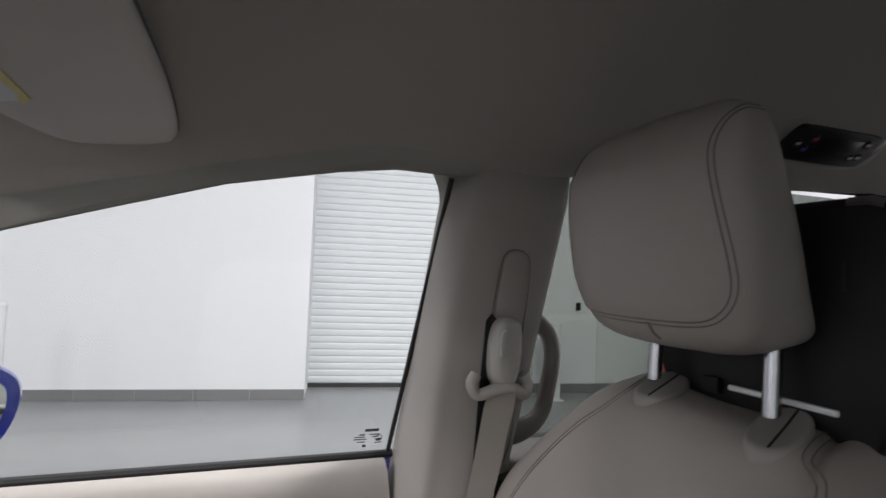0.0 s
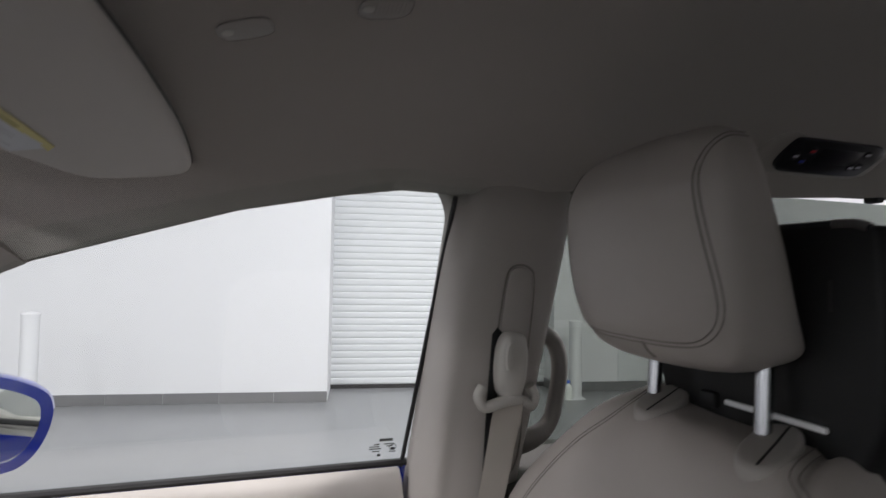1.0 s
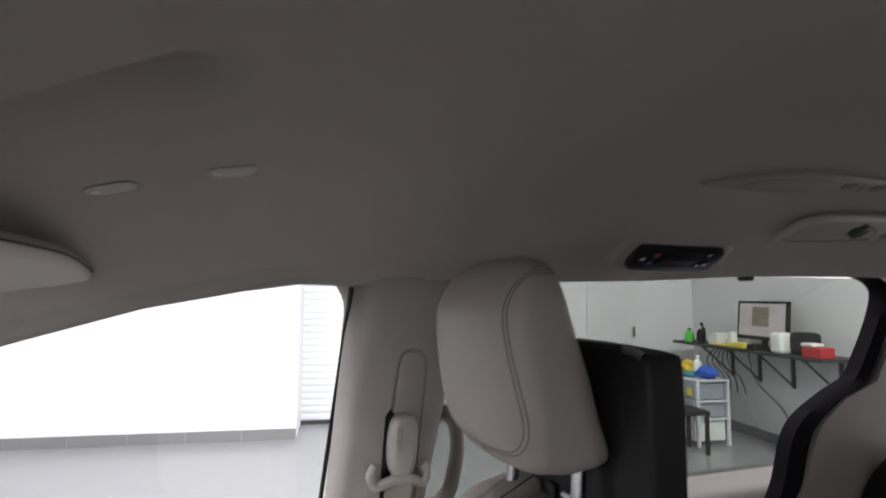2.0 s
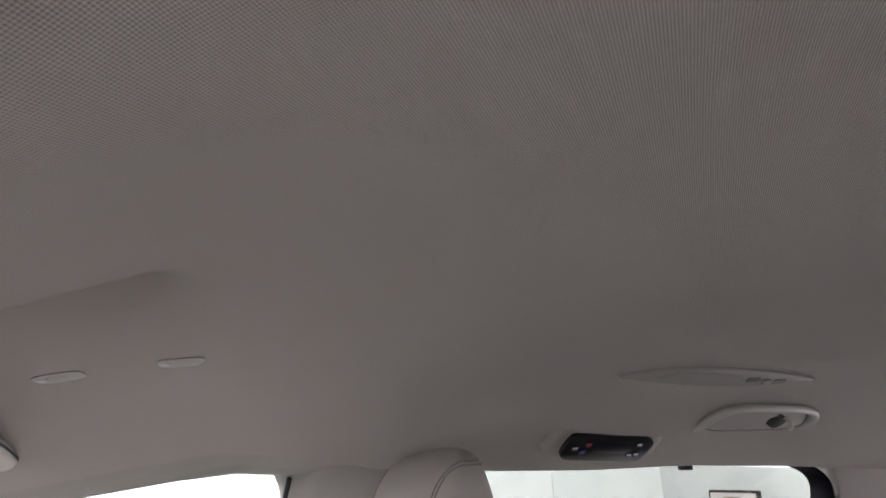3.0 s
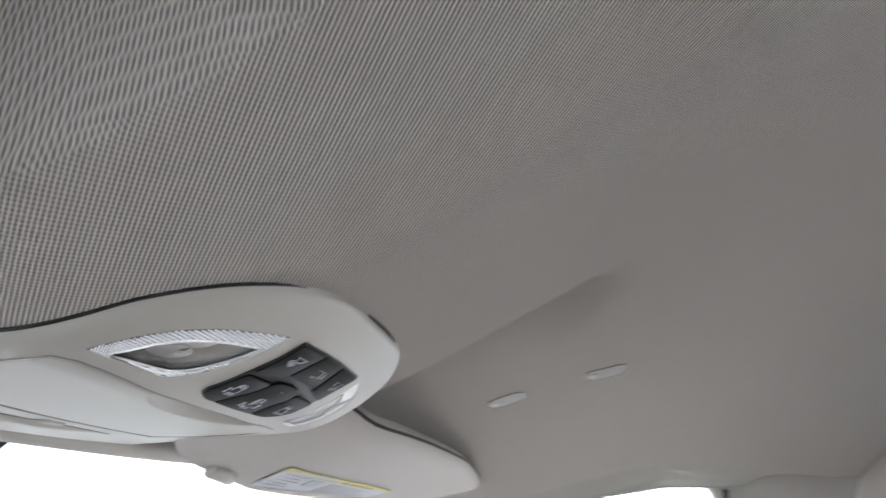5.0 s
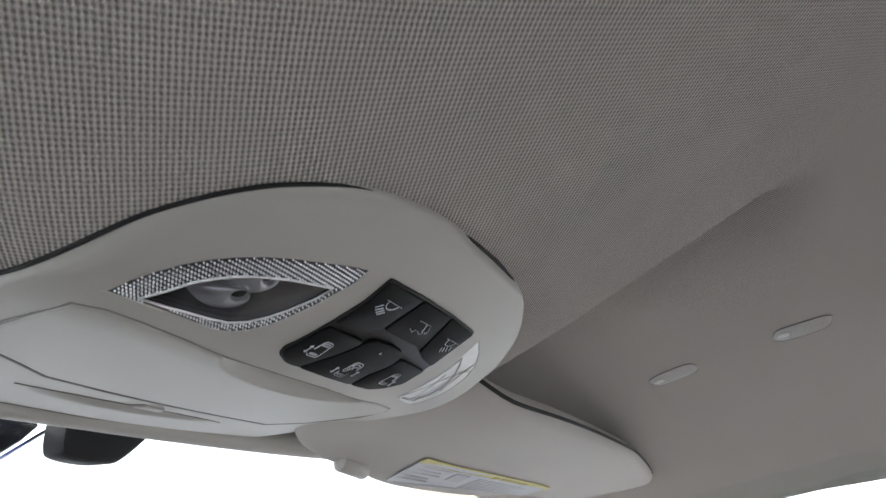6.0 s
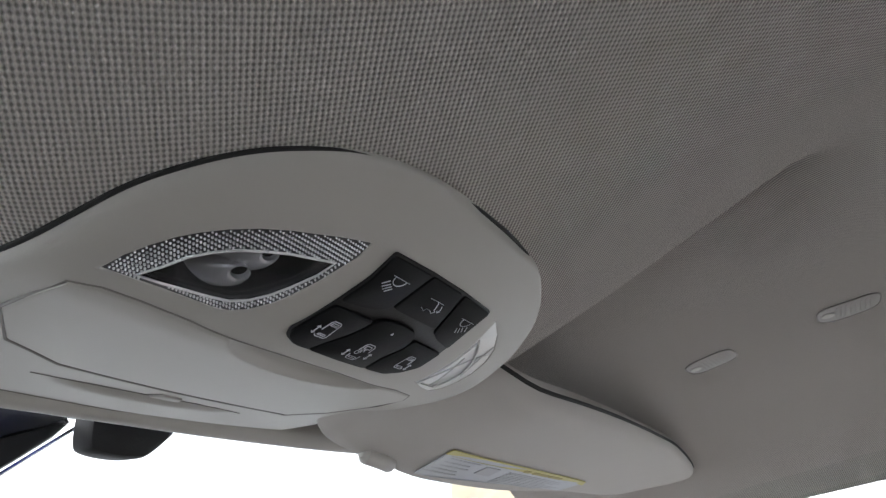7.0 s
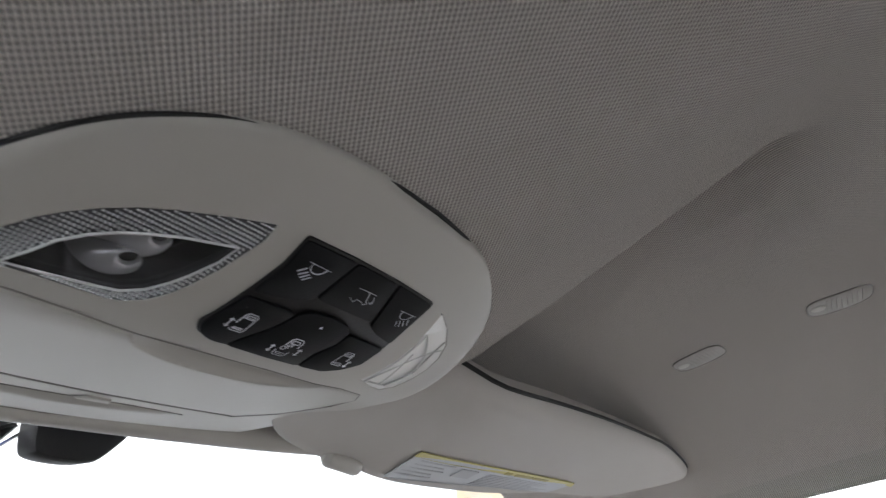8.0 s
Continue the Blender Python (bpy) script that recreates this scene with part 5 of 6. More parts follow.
part("seat_rail", box((-0.2, SEAT_Y - 0.2, 0.36), (0.2, SEAT_Y + 0.2, 0.43), 0.01), BLACK, seat, "black seat frame")

head = Headrest(0.420, 3.5)
rest = part("headrest", head.mesh(112, 80), LEATHER, seat, "padded grey leather headrest")
half_seam = [(-140, 60), (-105, 57), (-75, 54.5), (-56, 48), (-47, 36), (-47, 22), (-51, 4), (-57, -16), (-58, -28), (-52, -38), (-40, -46.5), (-24, -50), (0, -51)]
seam(head, half_seam + [(-u, v) for u, v in half_seam[-2::-1]], rest)
seam(head, [(-3, -51.5), (-3, -56), (-3, -61), (-4, -67)], rest, "centre_seam", 0.0010)
for py in (0.334, 0.484):
    part("headrest_post", tube([(0.288, py - 0.004, 1.15), (0.290, py - 0.003, 1.215), (0.297, py, 1.30)], 0.0080, 20), CHROME, seat, "polished steel headrest post")
    turn = radians(20)
    gx, gy = 0.278 if py < 0.4 else 0.286, py - 0.021

    def spread(a, b):
        return gx + a * math.cos(turn) - b * math.sin(turn), gy + a * math.sin(turn) + b * math.cos(turn)

    def top(a, b):
        hit_at = back_tree.ray_cast(Vector((*spread(a, b), 1.6)), Vector((0, 0, -1)))[0]
        return hit_at.z if hit_at else 1.19

    along, across, level = (top(0.02, 0) - top(-0.034, 0)) / 0.054, (top(0, 0.018) - top(0, -0.018)) / 0.036, (top(-0.034, 0) + top(0.02, 0)) / 2

    def lie(a, b, w):
        return (*spread(a, b), level + 0.0088 + along * (a + 0.007) + across * b - w)

    bez_loop = [(0.040 * sgn_pow(math.cos(a), 0.8), 0.0225 * sgn_pow(math.sin(a), 0.85)) for a in (2 * math.pi * k / 32 for k in range(32))]
    bezel = part("post_guide", slab(bez_loop, lie, 0.026, 0.005, 5), LAMPTRIM, seat, "oval grey plastic post guide")
    part("split_line", tube([lie(a, -0.004 + 0.02 * max(0, a), 0.0002) for a in linspace(-0.0365, 0.034, 9)], 0.0012, 6), RUBBER, bezel, "dark split in the guide")

# screen on the back of the seat
monitor = thing("seat_screen", (0.37, 0.40, 1.16), "black flip-up screen on the back of the front seat", "screen")
part("shell", slab(smooth_loop([(0.246, 1.140), (0.240, 1.39), (0.252, 1.402), (0.494, 1.402), (0.505, 1.39), (0.500, 1.140)], 2), lambda y, z, w: (0.316 + w + (z - 1.2) * -0.01, y, z), 0.040, 0.006, 3), BLACK, monitor, "black plastic shell")
part("top_edge", tube([(0.320, y, 1.4005) for y in linspace(0.275, 0.485, 8)], 0.0045, 8), GLOSSBLACK, monitor, "glossy top edge")
part("corner_cap", tube([(0.317, 0.252, 1.396), (0.317, 0.264, 1.400), (0.317, 0.282, 1.4005)], 0.0045, 8), CHROME, monitor, "pale metal corner")
# white bar standing in for light that shows through below the screen
part("light_slit", box((0.3125, 0.288, 1.2185), (0.318, 0.400, 1.2245), 0.002), LITWHITE, monitor, "pale bar for a slit of light")
part("hinge_block", box((0.308, 0.408, 1.212), (0.318, 0.430, 1.229), 0.003), BLACK, monitor, "black hinge block")
part("jack", box((0.3135, 0.282, 1.325), (0.3165, 0.286, 1.352), 0.001), RUBBER, monitor, "dark slot")

# second-row seat behind, dark
rear_seat = thing("rear_seat", (1.15, 0.42, 0.36), "dark second-row seat with a rounded shoulder", "car seat")
rb = Cushion(0.78, 0.40, 4.0, lambda z: 1.20 + (z - 1.0) * 0.25, lambda z: 0.09, lambda z: 0.40, lambda z: 0.25, 4.0)
part("backrest", rb.mesh(48, 32), BLACK, rear_seat, "dark backrest")
rc = Cushion(0.52, 0.12, 4.0, lambda z: 1.0, lambda z: 0.25, lambda z: 0.40, lambda z: 0.26, 4.0)
part("seat_cushion", rc.mesh(48, 24), BLACK, rear_seat, "dark cushion")

# ---- belt and pillar fittings ----
belt = thing("seat_belt", (0.2, 0.68, 1.2), "grey seat belt with its guide loop on the centre pillar", "seat belt")


def pil(x, z, w=0.0):
    """A place on the inner face of the centre pillar, w metres towards the cabin."""
    u = (1.482 - z) / 0.60
    return Vector((x, 0.683 + 0.02 * u - w, z))


part("slot_plate", slab(smooth_loop([(0.190, 1.346), (0.200, 1.362), (0.222, 1.362), (0.235, 1.346), (0.218, 1.20), (0.212, 1.05), (0.165, 1.05), (0.172, 1.20)], 2), lambda x, z, w: pil(x, z, 0.0045 - w), 0.006, 0.002), TRIM, belt, "raised belt height slide")
part("slot_edge", tube([pil(x, z, 0.0035) for x, z in smooth_loop([(0.187, 1.348), (0.199, 1.3655), (0.224, 1.3655), (0.2385, 1.348), (0.222, 1.20), (0.216, 1.05), (0.162, 1.05), (0.169, 1.20)], 2)], 0.0013, 6, closed=True), STITCH, belt, "shadow gap round the slide")
# black strip painted in for the shade in the recess behind the guide
part("slot_shadow", slab([(0.168, 1.262), (0.176, 1.272), (0.186, 1.262), (0.176, 1.15), (0.164, 1.05), (0.158, 1.05), (0.162, 1.16)], lambda x, z, w: pil(x, z, 0.0062 - w), 0.003, 0.0006), BLACK, belt, "black strip for the shaded slot beside the guide")
part("guide_cover", slab(smooth_loop([(0.170, 1.235), (0.178, 1.263), (0.196, 1.268), (0.212, 1.263), (0.218, 1.235), (0.213, 1.185), (0.203, 1.168), (0.182, 1.168), (0.170, 1.185)], 2), lambda x, z, w: pil(x, z, 0.034 - w), 0.032, 0.012, 4), TRIM_SMOOTH, belt, "rounded guide cover")
part("release_tab", slab(smooth_loop([(0.178, 1.250), (0.190, 1.252), (0.188, 1.215), (0.177, 1.213)], 2), lambda x, z, w: pil(x, z, 0.0375 - w), 0.006, 0.0015), TRIM_SMOOTH, belt, "small release tab")
loop_pts = spline([pil(0.150, 1.188, 0.018), pil(0.143, 1.175, 0.02), pil(0.152, 1.160, 0.022), pil(0.172, 1.166, 0.026), pil(0.192, 1.170, 0.028), pil(0.210, 1.165, 0.024), pil(0.226, 1.157, 0.018), pil(0.234, 1.170, 0.014), pil(0.226, 1.186, 0.014)], 5)
part("guide_loop", tube(loop_pts, 0.0085, 10), TRIM_SMOOTH, belt, "moulded guide loop")
web = []
for k, (z, x0, x1, w0, w1) in enumerate(((1.170, 0.166, 0.208, 0.024, 0.028), (1.14, 0.164, 0.203, 0.014, 0.030), (1.10, 0.162, 0.196, 0.006, 0.026), (1.05, 0.155, 0.190, 0.004, 0.020), (0.98, 0.142, 0.178, 0.003, 0.012), (0.90, 0.128, 0.165, 0.003, 0.006))):
    web.append((z, x0, x1, w0, w1))
rows_w = []
for a, b in zip(web, web[1:]):
    for f in linspace(0, 1, 7)[:-1]:
        rows_w.append(tuple(p + (q - p) * f for p, q in zip(a, b)))
part("webbing", sheet(lambda i, j: pil(rows_w[int(i)][1] + (rows_w[int(i)][2] - rows_w[int(i)][1]) * j, rows_w[int(i)][0], rows_w[int(i)][3] + (rows_w[int(i)][4] - rows_w[int(i)][3]) * j + 0.004), range(len(rows_w)), linspace(0, 1, 9), 0.0015), BELT, belt, "woven grey webbing")

# assist handle on the rear of the pillar
assist = thing("assist_handle", (0.28, 0.73, 1.15), "grey plastic assist handle on the centre pillar", "grab handle")
hp = spline([(0.252, 0.735, 1.262), (0.280, 0.738, 1.256), (0.302, 0.742, 1.238), (0.313, 0.746, 1.212), (0.314, 0.748, 1.180), (0.308, 0.748, 1.145), (0.299, 0.746, 1.116), (0.284, 0.743, 1.099), (0.262, 0.738, 1.090), (0.240, 0.735, 1.086), (0.215, 0.735, 1.084)], 6)
grip_r = [0.0135 + 0.006 * ease(0.62, 0.95, k / (len(hp) - 1)) + 0.003 * ease(0.15, 0.0, k / (len(hp) - 1)) for k in range(len(hp))]
part("grip", tube(hp, grip_r, 14, flat=0.9), DARKTRIM, assist, "thick rounded grip")

# ---- outer mirror ----
wing = thing("door_mirror", (-0.6, 1.08, 1.0), "blue door mirror with a clear glass", "door mirror")
ml = smooth_loop([(-0.80, 1.125), (-0.76, 1.165), (-0.62, 1.155), (-0.548, 1.135), (-0.519, 1.112), (-0.523, 1.06), (-0.552, 1.005), (-0.60, 0.975), (-0.75, 0.965), (-0.80, 1.0)], 2)
mi = smooth_loop([(-0.785, 1.11), (-0.75, 1.142), (-0.62, 1.134), (-0.558, 1.117), (-0.540, 1.10), (-0.543, 1.06), (-0.566, 1.018), (-0.605, 0.993), (-0.75, 0.985), (-0.785, 1.01)], 2)


def wing_at(x, z, w):
    return Vector((x + 0.008 - 0.35 * w, 1.10 + (x + 0.55) * -0.25 + w, z))


bm = bmesh.new()
layers = []
for k, w in ((1.0, 0.0), (1.02, 0.012), (1.0, 0.05), (0.88, 0.09), (0.55, 0.12)):
    layers.append([bm.verts.new(wing_at(-0.66 + (x + 0.66) * k, 1.065 + (z - 1.065) * k, w)) for x, z in ml])
inner_ring = [bm.verts.new(wing_at(x, z, 0.0)) for x, z in mi]
deep_ring = [bm.verts.new(wing_at(x, z, 0.012)) for x, z in mi]
for a, b in zip([inner_ring] + layers, layers):
    for k in range(len(a)):
        q = (k + 1) % len(a)
        bm.faces.new((a[k], a[q], b[q], b[k]))
for k in range(len(mi)):
    q = (k + 1) % len(mi)
    bm.faces.new((inner_ring[k], deep_ring[k], deep_ring[q], inner_ring[q]))
bm.faces.new(layers[-1])
part("shell", bm, BLUE, wing, "gloss blue shell")
part("mirror_glass", slab(mi, lambda x, z, w: wing_at(x, z, 0.008 + w), 0.003), MIRROR, wing, "silver mirror glass", False)
part("arm", tube([(-0.80, 1.10, 1.02), (-0.84, 1.02, 1.00), (-0.86, 0.95, 0.99)], 0.03, 12), BLACK, wing, "black mounting arm")

# printed marks in the corner of the door glass
etch = thing("glass_print", (0.03, glass_y(1.03), 1.02), "small dark maker's print in the corner of the door glass", "glass print")
bars = [(dx + 0.012, dz + 0.003, dw, dh) for dx, dz, dw, dh in [(0.046, 1.049, 0.024, 0.0045), (0.030, 1.0405, 0.010, 0.002), (0.052, 1.0405, 0.018, 0.0016), (0.026, 1.036, 0.018, 0.0016), (0.054, 1.036, 0.012, 0.0016), (0.028, 1.0315, 0.022, 0.0016), (0.060, 1.0305, 0.007, 0.0035), (0.030, 1.026, 0.014, 0.0014), (0.060, 1.024, 0.012, 0.0016), (0.036, 1.018, 0.006, 0.0045)]]
for bx, bz, bw, bh in bars:
    part("print_bar", box((bx - bw / 2, glass_y(bz) - 0.0025, bz - bh / 2), (bx + bw / 2, glass_y(bz) - 0.0018, bz + bh / 2)), RUBBER, etch, "", False)
ringp = [(0.072 + 0.006 * math.cos(a), glass_y(1.036 + 0.006 * math.sin(a)) - 0.0022, 1.036 + 0.006 * math.sin(a)) for a in (2 * math.pi * k / 16 for k in range(16))]
part("print_ring", tube(ringp, 0.0006, 5, closed=True), RUBBER, etch, "", False)


# ---- things along the back wall of the workshop ----
WOODT = material("black_shelf_board", (0.03, 0.03, 0.032), 0.6, vary=0.2)
IRON = material("black_iron", (0.02, 0.02, 0.02), 0.5, vary=0.2)
SCREEN = material("lit_monitor", (0.45, 0.40, 0.42), 0.3, vary=0.02)
SCREEN.node_tree.nodes["Principled BSDF"].inputs["Emission Color"].default_value = (0.62, 0.53, 0.55, 1)
SCREEN.node_tree.nodes["Principled BSDF"].inputs["Emission Strength"].default_value = 0.35
PICTURE = material("monitor_picture", (0.25, 0.21, 0.15), 0.3, vary=0.3, scale=8)
TUBW = material("translucent_tub", (0.62, 0.65, 0.70), 0.35, vary=0.1)
TUBG = material("grey_drawer", (0.30, 0.32, 0.37), 0.4, vary=0.1)
YELLOWM = material("yellow_cloth", (0.60, 0.42, 0.03), 0.8, vary=0.2)
BLUEM = material("blue_cloth", (0.02, 0.10, 0.50), 0.8, vary=0.2)
TEAL = material("teal_cloth", (0.05, 0.25, 0.30), 0.8, vary=0.2)
REDM = material("red_plastic", (0.45, 0.02, 0.02), 0.5, vary=0.1)
GREENM = material("green_plastic", (0.10, 0.55, 0.08), 0.5, vary=0.1)
WHITEM = material("white_plastic", (0.75, 0.76, 0.74), 0.5, vary=0.05)
YELP = material("yellow_paper", (0.70, 0.62, 0.10), 0.7, vary=0.1)
BEIGE = material("beige_board", (0.42, 0.34, 0.24), 0.8, vary=0.25, scale=14)
W = WALLS
SX0, SX1 = BACK_X - 0.42, BACK_X
SZ = 0.95
shelf = thing("wall_shelf", W @ Vector((4.05, 4.9, SZ)), "long black wall shelf on iron brackets", "shelf")
part("board", box((SX0, 3.70, SZ - 0.03), (SX1, 5.75, SZ), 0.004), WOODT, shelf, "black board", False, W)
for by in (3.90, 4.42, 4.85, 5.25):
    br = part("bracket", box((SX1 - 0.03, by - 0.015, SZ - 0.36), (SX1 - 0.002, by + 0.015, SZ - 0.03), 0.003), IRON, shelf, "black iron bracket", False, W)
    part("brace", tube([(SX1 - 0.02, by, SZ - 0.34), (SX0 + 0.04, by, SZ - 0.035)], 0.010, 8), IRON, br, "slanting brace", True, W)
    part("top_arm", box((SX0 + 0.02, by - 0.012, SZ - 0.045), (SX1 - 0.03, by + 0.012, SZ - 0.03)), IRON, br, "", False, W)
mon = thing("computer_monitor", W @ Vector((4.08, 4.55, SZ)), "black flat monitor with a lit pale screen", "monitor")
tilt = W @ Matrix.Translation((4.06, 4.56, SZ + 0.28)) @ Matrix.Rotation(radians(5), 4, "Y")
part("bezel", box((-0.012, -0.33, -0.19), (0.02, 0.33, 0.19), 0.006), BLACK, mon, "thin black frame", False, tilt)
part("screen", box((-0.0145, -0.300, -0.155), (-0.0125, 0.300, 0.165)), SCREEN, mon, "lit pale screen", False, tilt)
part("picture", box((-0.0165, -0.10, -0.06), (-0.0155, 0.12, 0.13)), PICTURE, mon, "brownish picture on the screen", False, tilt)
part("stand", box((0.02, -0.03, -0.28), (0.05, 0.03, 0.05), 0.005), BLACK, mon, "black stand", False, tilt)
part("foot", box((3.98, 4.42, SZ), (4.2, 4.7, SZ + 0.015), 0.004), BLACK, mon, "black foot", False, W)


def clutter(name, lo, hi, mat, label, category, bevel=0.008):
    ob = thing(name, W @ Vector(((lo[0] + hi[0]) / 2, (lo[1] + hi[1]) / 2, lo[2])), label, category)
    part("body", box(lo, hi, bevel, 2), mat, ob, "", False, W)
    return ob


def bottle(name, x, y, z, r, h, mat, capmat, label):
    ob = thing(name, W @ Vector((x, y, z)), label, "bottle")
    bm = bmesh.new()
    prof = [(r, 0), (r, h * 0.6), (r * 0.85, h * 0.72), (r * 0.35, h * 0.82), (r * 0.35, h * 0.9)]
    rings = [[bm.verts.new((x + q * math.cos(a), y + q * math.sin(a), z + k)) for a in (2 * math.pi * i / 12 for i in range(12))] for q, k in prof]
    for a, b in zip(rings, rings[1:]):
        for k in range(12):
            bm.faces.new((a[k], a[(k + 1) % 12], b[(k + 1) % 12], b[k]))
    bm.faces.new(rings[-1])
    part("body", bm, mat, ob, "", True, W)
    part("cap", tube([(x, y, z + h * 0.88), (x, y, z + h)], r * 0.45, 10), capmat, ob, "", True, W)


bottle("spray_bottle", 3.92, 5.52, SZ, 0.05, 0.15, GREENM, BLACK, "small green bottle on the shelf")
bottle("spray_bottle", 3.98, 5.38, SZ, 0.04, 0.22, BLACK, BLACK, "tall black spray bottle on the shelf")
bottle("spray_bottle", 3.90, 5.30, SZ, 0.035, 0.18, BLACK, WHITEM, "small dark bottle on the shelf")
clutter("carton", (3.92, 5.05, SZ), (4.1, 5.2, SZ + 0.12), WHITEM, "crumpled pale carton on the shelf", "carton")
clutter("cup", (3.93, 4.83, SZ), (4.0, 4.91, SZ + 0.15), WHITEM, "white paper cup on the shelf", "cup", 0.02)
clutter("folder", (3.88, 4.62, SZ), (4.05, 4.85, SZ + 0.05), YELP, "yellow paper packet on the shelf", "packet")
clutter("folder", (3.88, 4.86, SZ), (4.0, 5.1, SZ + 0.02), YELP, "flat yellow paper packet on the shelf", "packet")
clutter("tool", (3.88, 4.45, SZ), (4.0, 4.58, SZ + 0.06), BLACK, "dark hand tool on the shelf", "tool", 0.02)
clutter("paper_roll", (3.86, 4.12, SZ - 0.02 + 0.02), (4.0, 4.26, SZ + 0.19), WHITEM, "white paper roll on the shelf", "paper roll", 0.03)
clutter("bag", (3.95, 3.96, SZ), (4.15, 4.14, SZ + 0.2), BLACK, "black pouch on the shelf", "pouch", 0.04)
clutter("box", (3.88, 3.72, SZ), (4.02, 3.92, SZ + 0.09), REDM, "small red and white box on the shelf", "box", 0.01)
clutter("box", (3.88, 3.80, SZ + 0.0905), (4.0, 3.93, SZ + 0.12), WHITEM, "small white box on the red one", "box", 0.01)

cart = thing("drawer_cart", W @ Vector((3.6, 4.95, 0)), "white plastic drawer cart with cloths on top", "drawer cart")
CX0, CX1, CY0, CY1 = 3.42, 3.78, 4.70, 5.20
for cxx in (CX0, CX1 - 0.03):
    for cyy in (CY0, CY1 - 0.03):
        part("upright", box((cxx, cyy, 0), (cxx + 0.03, cyy + 0.03, 0.64), 0.004), TUBW, cart, "white upright", False, W)
for k, (z0, z1, m_) in enumerate(((0.05, 0.25, WHITEM), (0.28, 0.42, TUBG), (0.45, 0.62, TUBG))):
    part("drawer", box((CX0 - 0.01, CY0 + 0.035, z0), (CX1 - 0.035, CY1 - 0.035, z1), 0.01), m_, cart, "drawer", False, W)
    part("shelf_rim", box((CX0 - 0.005, CY0 + 0.002, z1 + 0.004), (CX1 + 0.005, CY1 - 0.002, z1 + 0.022), 0.004), TUBW, cart, "white shelf rim", False, W)
part("drawer_pull", box((CX0 - 0.025, 4.88, 0.50), (CX0 - 0.012, 4.96, 0.55), 0.004), YELP, cart, "yellow thing in the drawer", False, W)
part("drawer_pull", box((CX0 - 0.025, 4.76, 0.48), (CX0 - 0.012, 4.83, 0.56), 0.004), YELP, cart, "yellow thing in the drawer", False, W)


def heap(name, c, r, mat, label, category, seed):
    """A crumpled cloth or soft bag."""
    rng = random.Random(seed)
    ob = thing(name, W @ Vector((c[0], c[1], c[2])), label, category)
    bm = bmesh.new()
    bmesh.ops.create_icosphere(bm, subdivisions=4, radius=1)
    off = Vector((rng.uniform(0, 50), rng.uniform(0, 50), rng.uniform(0, 50)))
    for v in bm.verts:
        k = 1 + 0.35 * noise.noise(v.co * 1.8 + off) + 0.15 * noise.noise(v.co * 5 + off)
        v.co = Vector((c[0] + v.co.x * r[0] * k, c[1] + v.co.y * r[1] * k, c[2] + r[2] + max(v.co.z * r[2] * k, -r[2])))
    part("body", bm, mat, ob, "", True, W)


heap("cloth", (3.55, 5.17, 0.643), (0.09, 0.09, 0.06), BLUEM, "blue cloth hanging over the cart's edge", "cloth", 1)
heap("cloth", (3.56, 5.02, 0.643), (0.10, 0.09, 0.08), YELLOWM, "yellow cloth on the cart", "cloth", 2)
heap("cloth", (3.62, 4.82, 0.643), (0.10, 0.10, 0.06), BLUEM, "blue cloth on the cart", "cloth", 3)
heap("cloth", (3.50, 4.94, 0.643), (0.06, 0.07, 0.035), TEAL, "teal cloth on the cart", "cloth", 4)
bottle("spray_bottle", 3.58, 4.91, 0.643, 0.045, 0.22, WHITEM, WHITEM, "white spray bottle on the cart")
heap("tool_bag", (3.42, 5.42, 0), (0.13, 0.14, 0.16), BLACK, "black tool bag on the floor", "bag", 5)
heap("tool_bag", (3.62, 5.70, 0), (0.10, 0.10, 0.15), BLACK, "dark bucket-shaped bag on the floor", "bag", 6)
clutter("cable_reel", (3.36, 5.38, 0.30), (3.40, 5.44, 0.42), REDM, "red tool handle in the bag", "tool", 0.01)
chair = thing("step_stool", W @ Vector((3.22, 4.62, 0)), "black step stool beside the drawer cart", "stool")
part("top", box((3.05, 4.45, 0.36), (3.38, 4.78, 0.40), 0.01), BLACK, chair, "black top", False, W)
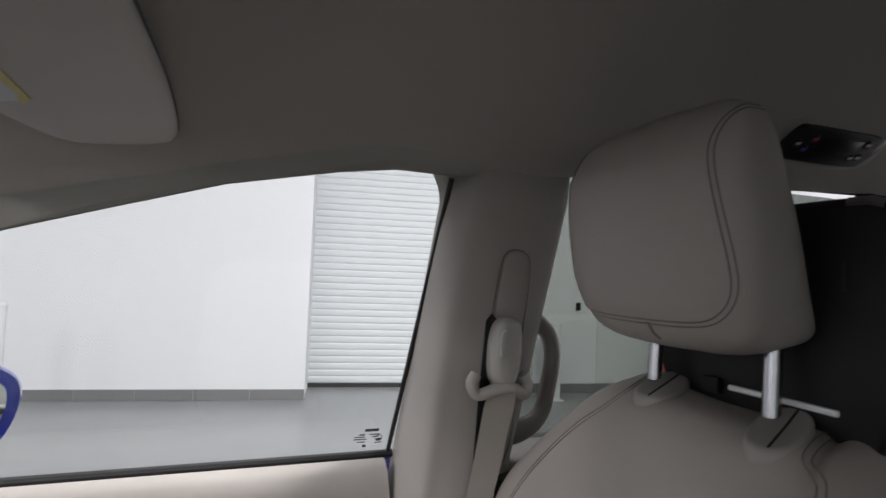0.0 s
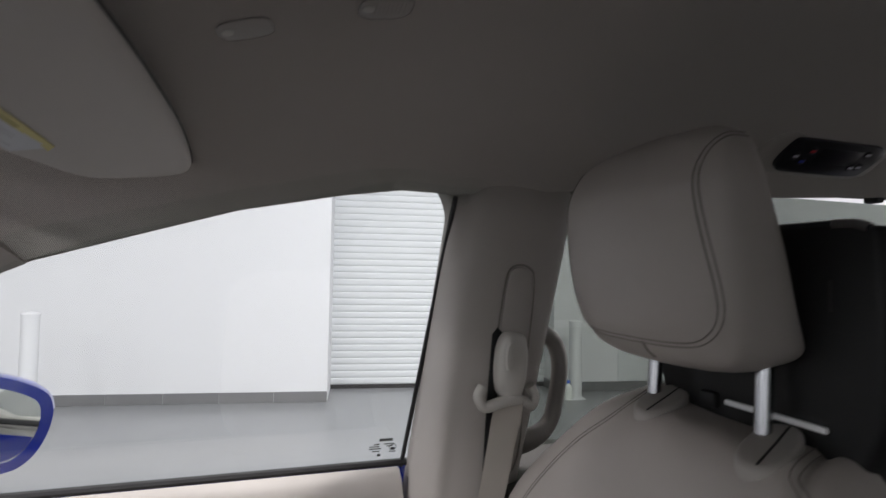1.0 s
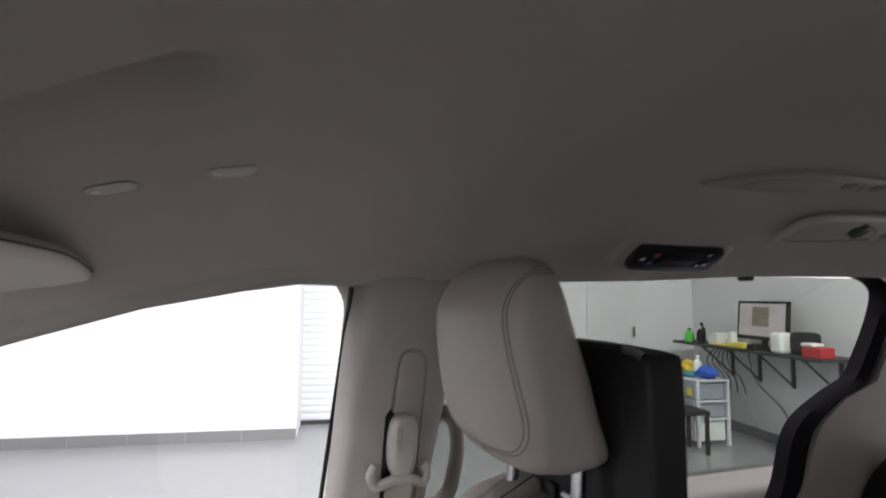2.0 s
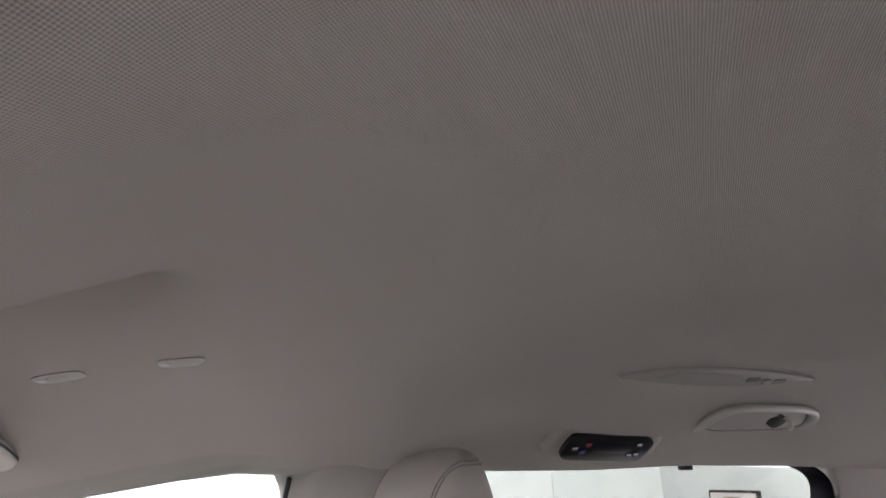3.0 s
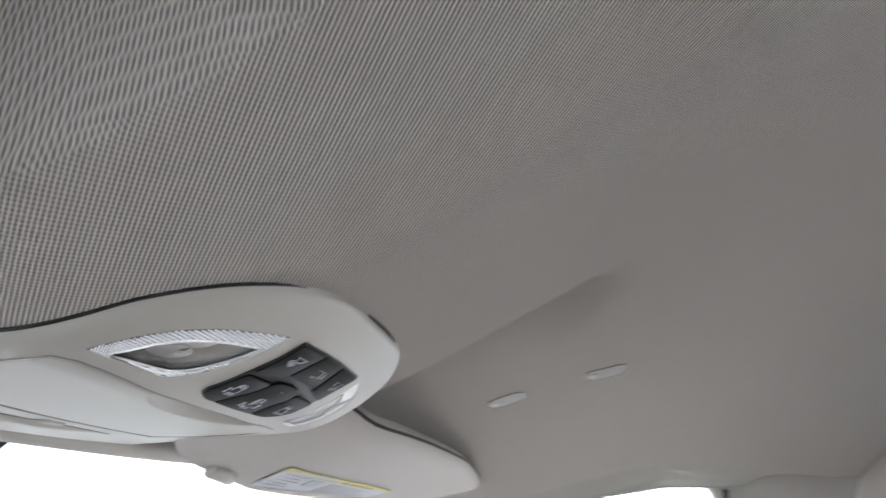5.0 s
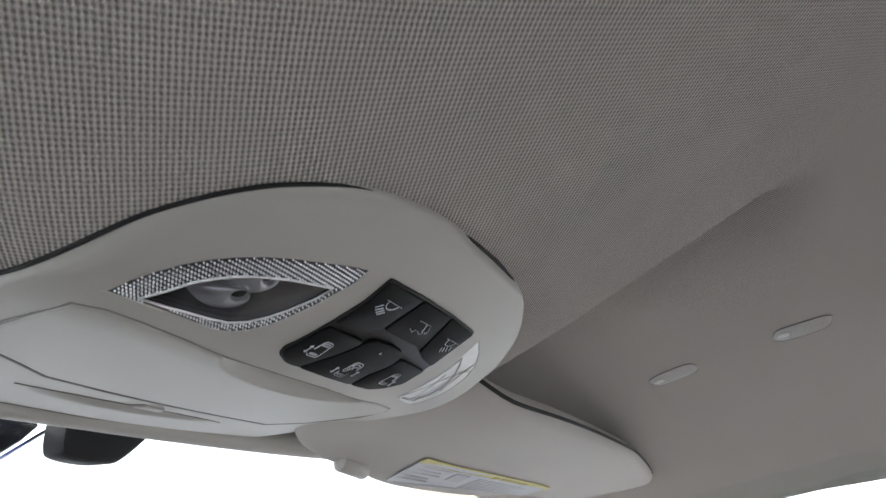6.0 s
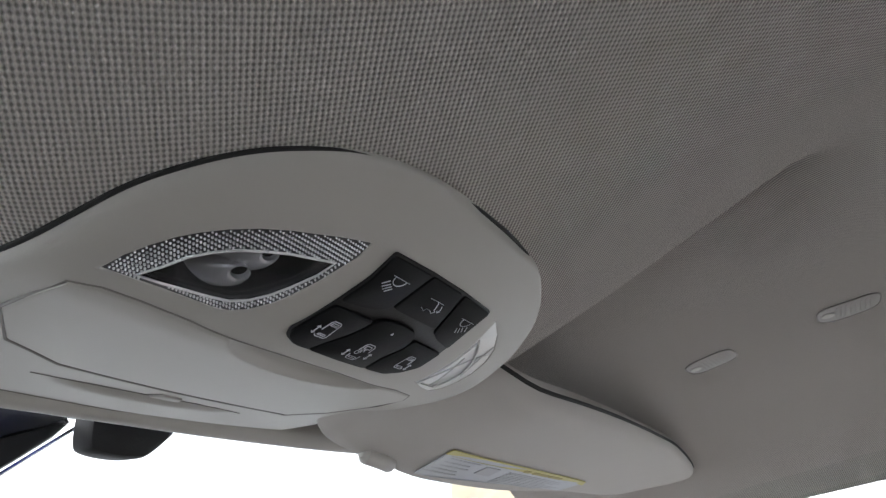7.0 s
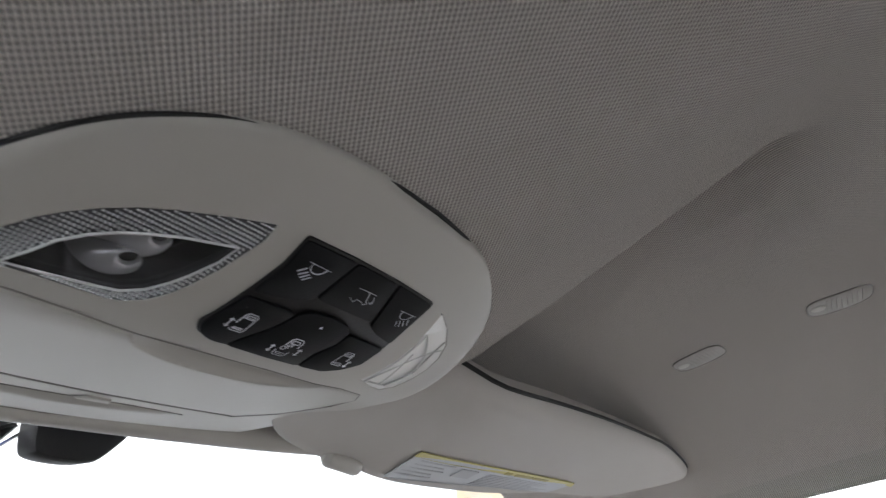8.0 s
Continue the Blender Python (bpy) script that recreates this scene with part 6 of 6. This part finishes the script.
for sx in (3.06, 3.34):
    for sy in (4.46, 4.74):
        part("leg", box((sx, sy, 0), (sx + 0.03, sy + 0.03, 0.36)), BLACK, chair, "black leg", False, W)
for k in range(5):
    y0 = 5.0 + 0.09 * k
    cable = thing("cable", W @ Vector((4.2, y0, 0.3)), "thin dark cable hanging below the shelf", "cable", "hanging cables")
    pts = spline([(4.0 + 0.04 * k, y0, SZ - 0.03), (4.05, y0 + 0.05, 0.75), (4.12, y0 - 0.04, 0.6), (4.15, y0 + 0.03 * (k - 2), 0.45)], 6)
    part("wire", tube(pts, 0.006, 6), IRON, cable, "", True, W)
long_cable = thing("cable", W @ Vector((4.2, 4.5, 0.0)), "thin dark cable looping down the wall to the floor", "cable", "hanging cables")
part("wire", tube(spline([(4.2, 4.95, SZ - 0.03), (4.24, 4.9, 0.6), (4.25, 4.55, 0.35), (4.24, 4.45, 0.1), (4.2, 4.5, 0.012)], 8), 0.006, 6), IRON, long_cable, "", True, W)
# narrow door beside the corner, its switch and handle
service = thing("door_3", W @ Vector((3.2, FAR_Y, 0)), "plain white flush door in the white wall", "door", kind="structure")
part("leaf", box((2.86, FAR_Y - 0.012, 0.11), (3.5, FAR_Y - 0.001, 2.15), 0.003), SHUTTER, service, "white door leaf", False, W)
part("handle", box((3.44, FAR_Y - 0.04, 0.98), (3.47, FAR_Y - 0.012, 1.1), 0.004), CHROME, service, "metal pull", False, W)
switch = thing("wall_switch", W @ Vector((2.62, FAR_Y, 0.98)), "small black wall switch box", "switch")
part("body", box((2.59, FAR_Y - 0.03, 0.955), (2.64, FAR_Y - 0.001, 1.045), 0.004), BLACK, switch, "", False, W)
bottle("spray_bottle", 2.1, 5.55, 0.0, 0.045, 0.2, WHITEM, BLUEM, "white and blue bottle on the floor by the post")
board = thing("notice_board", W @ Vector((-4.3, WALL_Y, 1.6)), "beige board on the white wall", "board")
part("panel", box((-4.9, WALL_Y - 0.03, 1.4), (-3.80, WALL_Y - 0.001, 2.1), 0.004), BEIGE, board, "", False, W)
